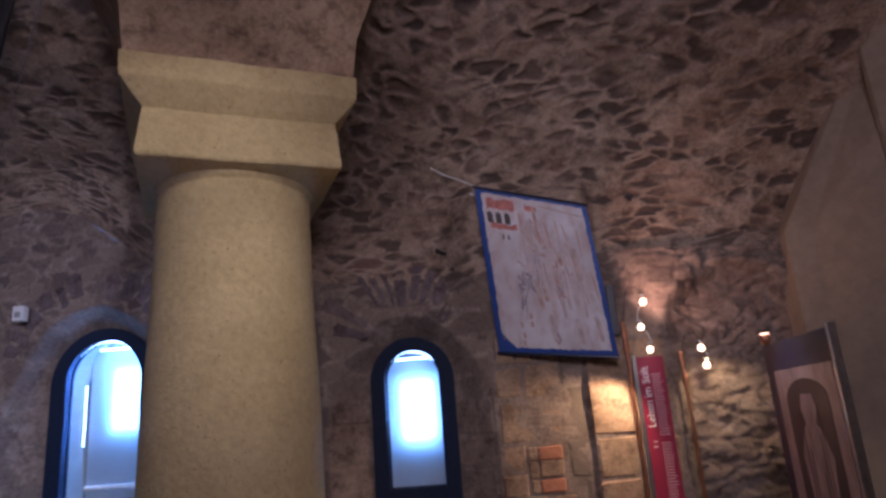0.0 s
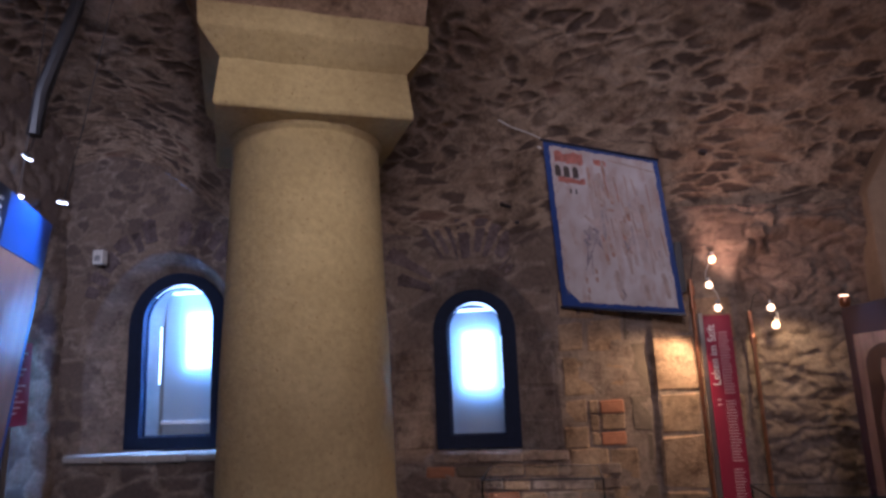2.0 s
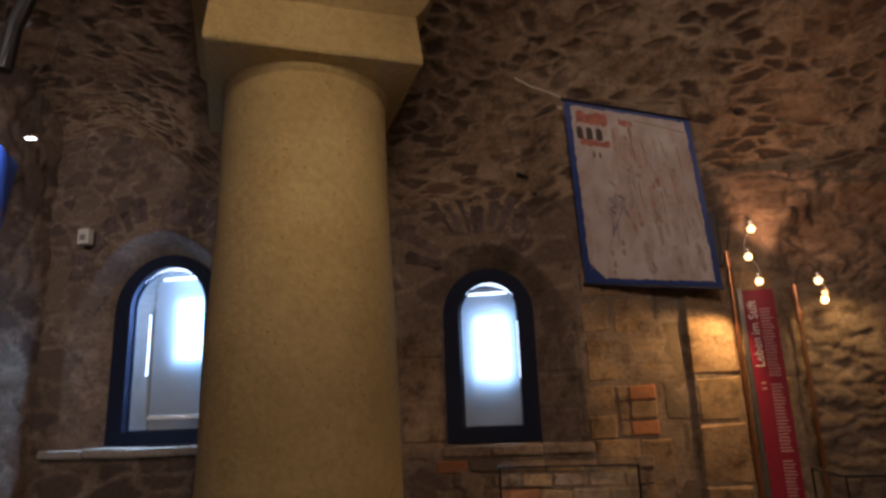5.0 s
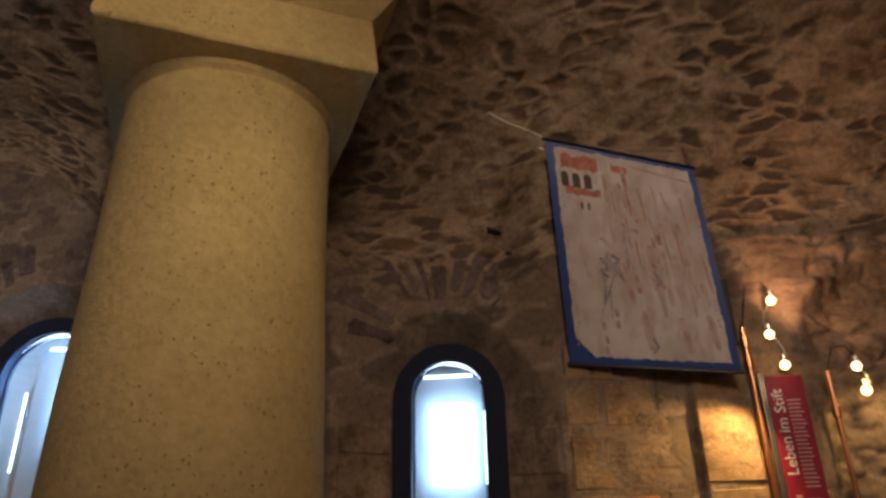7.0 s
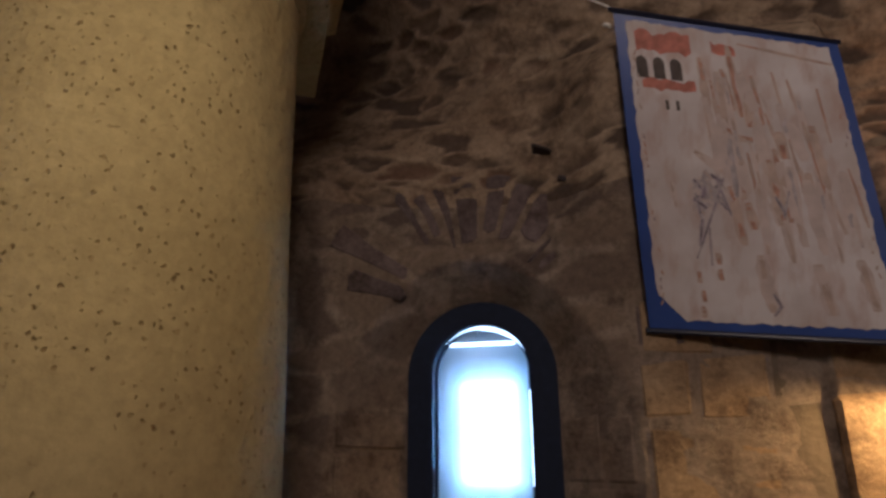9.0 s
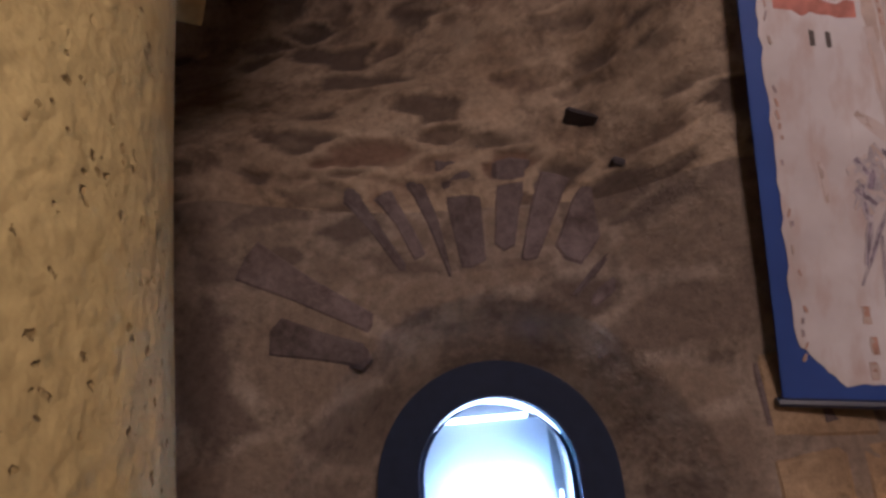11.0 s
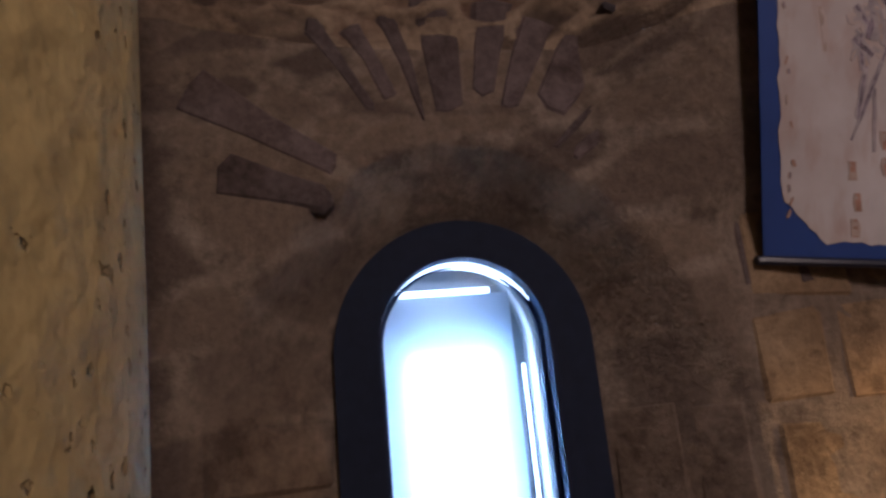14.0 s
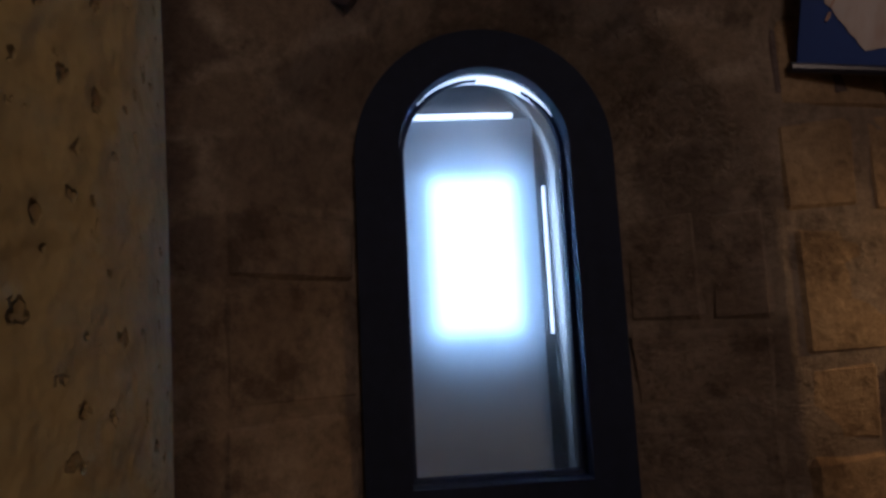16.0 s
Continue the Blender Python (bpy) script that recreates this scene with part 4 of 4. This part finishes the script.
# ---- glass show cases ----


def show_case(x0, x1, y0, y1, top):
    c = tagged(empty("show_case", (x0, y0, 0)), "glass show case on a grey plinth", "show case", "glass show cases")
    w, d = x1 - x0, y1 - y0
    part("plinth", box(0, w, 0, d, 0, 0.5, 0.006), plain("grey_plinth", (0.16, 0.15, 0.14), 0.5), c)
    g = 0.008
    for name, b in (("glass_front", (0, w, 0, g)), ("glass_back", (0, w, d - g, d)), ("glass_side", (0, g, g, d - g)), ("glass_side", (w - g, w, g, d - g))):
        pane = part(name, box(*b, 0.502, top), GLASS, c)
        pane.visible_shadow = False
    pane = part("glass_top", box(0, w, 0, d, top + 0.001, top + 0.009), GLASS, c)
    pane.visible_shadow = False
    for b in ((0, w, -0.0015, 0.0015), (0, w, d - 0.0015, d + 0.0015), (-0.003, 0.003, 0, d), (w - 0.0015, w + 0.0015, 0, d)):
        part("edge_seal", box(*b, top - 0.001, top + 0.0095, 0.001), BLACK, c)
    for x in (0, w):
        for y in (0, d):
            part("corner_seal", box(x - 0.002, x + 0.002, y - 0.002, y + 0.002, 0.5, top, 0.001), BLACK, c)
    return c


show_case(-0.265, 0.40, 4.0, 4.52, 0.905)
show_case(1.10, 1.60, 3.48, 3.84, 0.885)

# ---- pendant lamps added out of view above the walker ----
for x, y in ((0.35, 0.80), (-0.20, 1.45), (0.95, 1.20), (-2.1, 0.85)):
    f = tagged(empty("pendant_lamp", (x, y, {0.35: 3.26, -0.20: 3.52, 0.95: 3.48, -2.1: 3.22}[x])), "black pendant lamp on a thin rod, added out of view", "lamp", "pendant lamps under the vault")
    part("housing", box(-0.13, 0.13, -0.17, -0.06, -0.02, 0.16, 0.015), BLACK, f)
    part("rod", tube([(0, -0.11, 0.16), (0, -0.11, 0.95)], 0.008), BLACK, f)

# ---- masonry pieces of the window wall ----
rng = random.Random(31)
wall = bpy.data.objects["wall_north"]


def stones(rows, x0, x1, z0, y, mat, name, proud=0.004, jitter=0.012, back=0.12):
    """Courses of blocks: each row is (height, widths)."""
    z = z0
    for high, widths in rows:
        total = sum(widths)
        x = x0
        for w in widths:
            w = w / total * (x1 - x0)
            part(name, rough_block(x + 0.005, x + w - 0.005, y - proud - rng.uniform(0, 0.007), y + back, z + 0.004, z + high - 0.004, 0.016, jitter, rng), mat, wall)
            x += w
        z += high


# cut stone to the right of the niche, with the brick patch and the dark seam
stones([(0.19, (1, 0.9)), (0.21, (1.3, 1))], 0.23, 0.68, 0.60, FACE, ASHLAR, "stone")
stones([(0.15, (1,)), (0.17, (1,))], 0.21, 0.38, 0.99, FACE, ASHLAR, "stone")
stones([(0.28, (1.3, 1)), (0.22, (0.8, 1.1)), (0.25, (1.2, 0.7))], 0.21, 0.64, 1.315, FACE, ASHLAR, "stone")
for z, mat_row in ((1.012, (ASHLAR, BRICK)), (1.105, (ASHLAR, ASHLAR)), (1.21, (ASHLAR, BRICK))):
    h = 0.083 if z != 1.105 else 0.097
    part("brick", rough_block(0.385, 0.44, FACE - 0.012, FACE + 0.1, z, z + h, 0.008, 0.005, rng), mat_row[0], wall)
    part("brick", rough_block(0.447, 0.603, FACE - 0.014, FACE + 0.1, z, z + h, 0.008, 0.005, rng), mat_row[1], wall)
stones([(0.28, (1,)), (0.31, (1,)), (0.24, (1,)), (0.33, (1,)), (0.26, (1,))], 0.625, 0.785, 0.50, FACE, DARK_STONE, "stone", -0.004)
stones([(0.30, (1,)), (0.33, (1,)), (0.26, (1,)), (0.35, (1,)), (0.30, (1,))], 0.805, 1.07, 0.44, FACE - 0.035, ASHLAR, "stone", 0.004)
stones([(0.28, (1,)), (0.30, (1,)), (0.29, (1,)), (0.33, (1,)), (0.28, (1,))], 1.07, 1.33, 0.44, FACE - 0.035, ASHLAR, "stone", 0.003)
stones([(0.22, (1, 1.2)), (0.26, (1.2, 1)), (0.24, (1, 1))], 0.20, 0.47, 1.84, FACE, VOUSSOIR, "stone", 0.002)
# brick and stone courses under the window sill
for row in range(5):
    z = 0.905 - 0.085 * row
    x = -0.70 + 0.1 * (row % 2)
    while x < 0.42:
        w = rng.uniform(0.16, 0.24)
        part("brick", rough_block(x, x + w - 0.014, FACE - 0.02, FACE + 0.1, z - 0.07, z, 0.008, 0.005, rng), rng.choice([BRICK, SPLAY_STONE, SPLAY_STONE, ASHLAR, DARK_STONE, SPLAY_STONE]), wall)
        x += w


# blocks of the splayed jambs beside each window
def splay(x0, y0, x1, y1, z0, z1, mats):
    a, b = Vector((x0, y0, 0)), Vector((x1, y1, 0))
    d = (b - a).normalized()
    long = (b - a).length
    n = Vector((d.y, -d.x, 0))
    m = Matrix(((d.x, -n.x, 0, a.x), (d.y, -n.y, 0, a.y), (0, 0, 1, 0), (0, 0, 0, 1)))
    z = z0
    while z < z1 - 0.06:
        high = min(rng.uniform(0.13, 0.27), z1 - z)
        cuts = [0, long] if rng.random() < 0.55 else [0, long * rng.uniform(0.35, 0.65), long]
        for c0, c1 in zip(cuts, cuts[1:]):
            bm = rough_block(c0 + 0.004, c1 - 0.004, -0.001 - rng.uniform(0, 0.003), 0.05, z + 0.004, z + high - 0.004, 0.014, 0.008, rng)
            bm.transform(m)
            part("stone", bm, rng.choice(mats), wall)
        z += high


splay(-0.90, 4.668, -0.655, 4.848, 1.0, 1.70, [SPLAY_STONE])
splay(-0.066, 4.848, 0.18, 4.668, 1.0, 1.70, [SPLAY_STONE])
splay(-3.34, 4.668, -3.12, 4.848, 1.02, 1.75, [SPLAY_STONE])
# near-black blocks for the dark holes and single dark stones above the window
for x, y, z, w, h in ((-0.072, 4.58, 2.622, 0.075, 0.016), (-0.003, 4.60, 2.498, 0.04, 0.022), (1.19, 4.33, 2.80, 0.05, 0.022), (0.207, 4.585, 2.335, 0.022, 0.018)):
    bm = rough_block(x - w / 2, x + w / 2, y - 0.005, y + 0.06, z - h / 2, z + h / 2, 0.007, 0.007, rng)
    bmesh.ops.rotate(bm, cent=(x, y, z), matrix=Matrix.Rotation(radians(22), 3, "Y"), verts=bm.verts[:])
    part("stone", bm, BLACK_STONE, wall)


# radiating stones of the relieving arch over each window
def voussoirs(cx, cz, r0, r1, a0, a1, count, mat):
    edges = [a0]
    for i in range(count):
        edges.append(edges[-1] + rng.uniform(0.55, 1.45))
    k = (a1 - a0) / (edges[-1] - a0)
    edges = [a0 + (e - a0) * k for e in edges]
    for e0, e1 in zip(edges, edges[1:]):
        if rng.random() < 0.08:
            continue
        gap = rng.uniform(0.45, 1.0)
        q0, q1 = r0 + rng.uniform(-0.03, 0.06), r1 + rng.uniform(-0.12, 0.05)
        outline = []
        for q, e in ((q0, e0 + gap), (q0 - 0.008, (e0 + e1) / 2), (q0, e1 - gap), ((q0 + q1) / 2, e1 - gap), (q1, e1 - gap * 1.3), (q1 + 0.012, (e0 + e1) / 2), (q1, e0 + gap * 1.3), ((q0 + q1) / 2, e0 + gap)):
            q, e = q + rng.uniform(-0.012, 0.012), radians(e + rng.uniform(-0.9, 0.9))
            outline.append((cx + q * math.cos(e), cz + q * math.sin(e)))
        bm = bmesh.new()
        y0 = FACE - 0.003 - rng.uniform(0, 0.004)
        f = [bm.verts.new((x, y0 + rng.uniform(-0.002, 0.002), z)) for x, z in outline]
        back = [bm.verts.new((x, FACE + 0.1, z)) for x, z in outline]
        face = bm.faces.new(f)
        for i in range(8):
            bm.faces.new((f[i], back[i], back[(i + 1) % 8], f[(i + 1) % 8]))
        bmesh.ops.recalc_face_normals(bm, faces=bm.faces[:])
        bmesh.ops.bevel(bm, geom=list(face.edges), offset=0.012, segments=1, affect="EDGES")
        part("voussoir", bm, mat, wall)


voussoirs(-0.36, 2.00, 0.30, 0.635, 20, 168, 13, VOUSSOIR)
voussoirs(-2.625, 1.99, 0.58, 0.82, 15, 165, 13, VOUSSOIR)
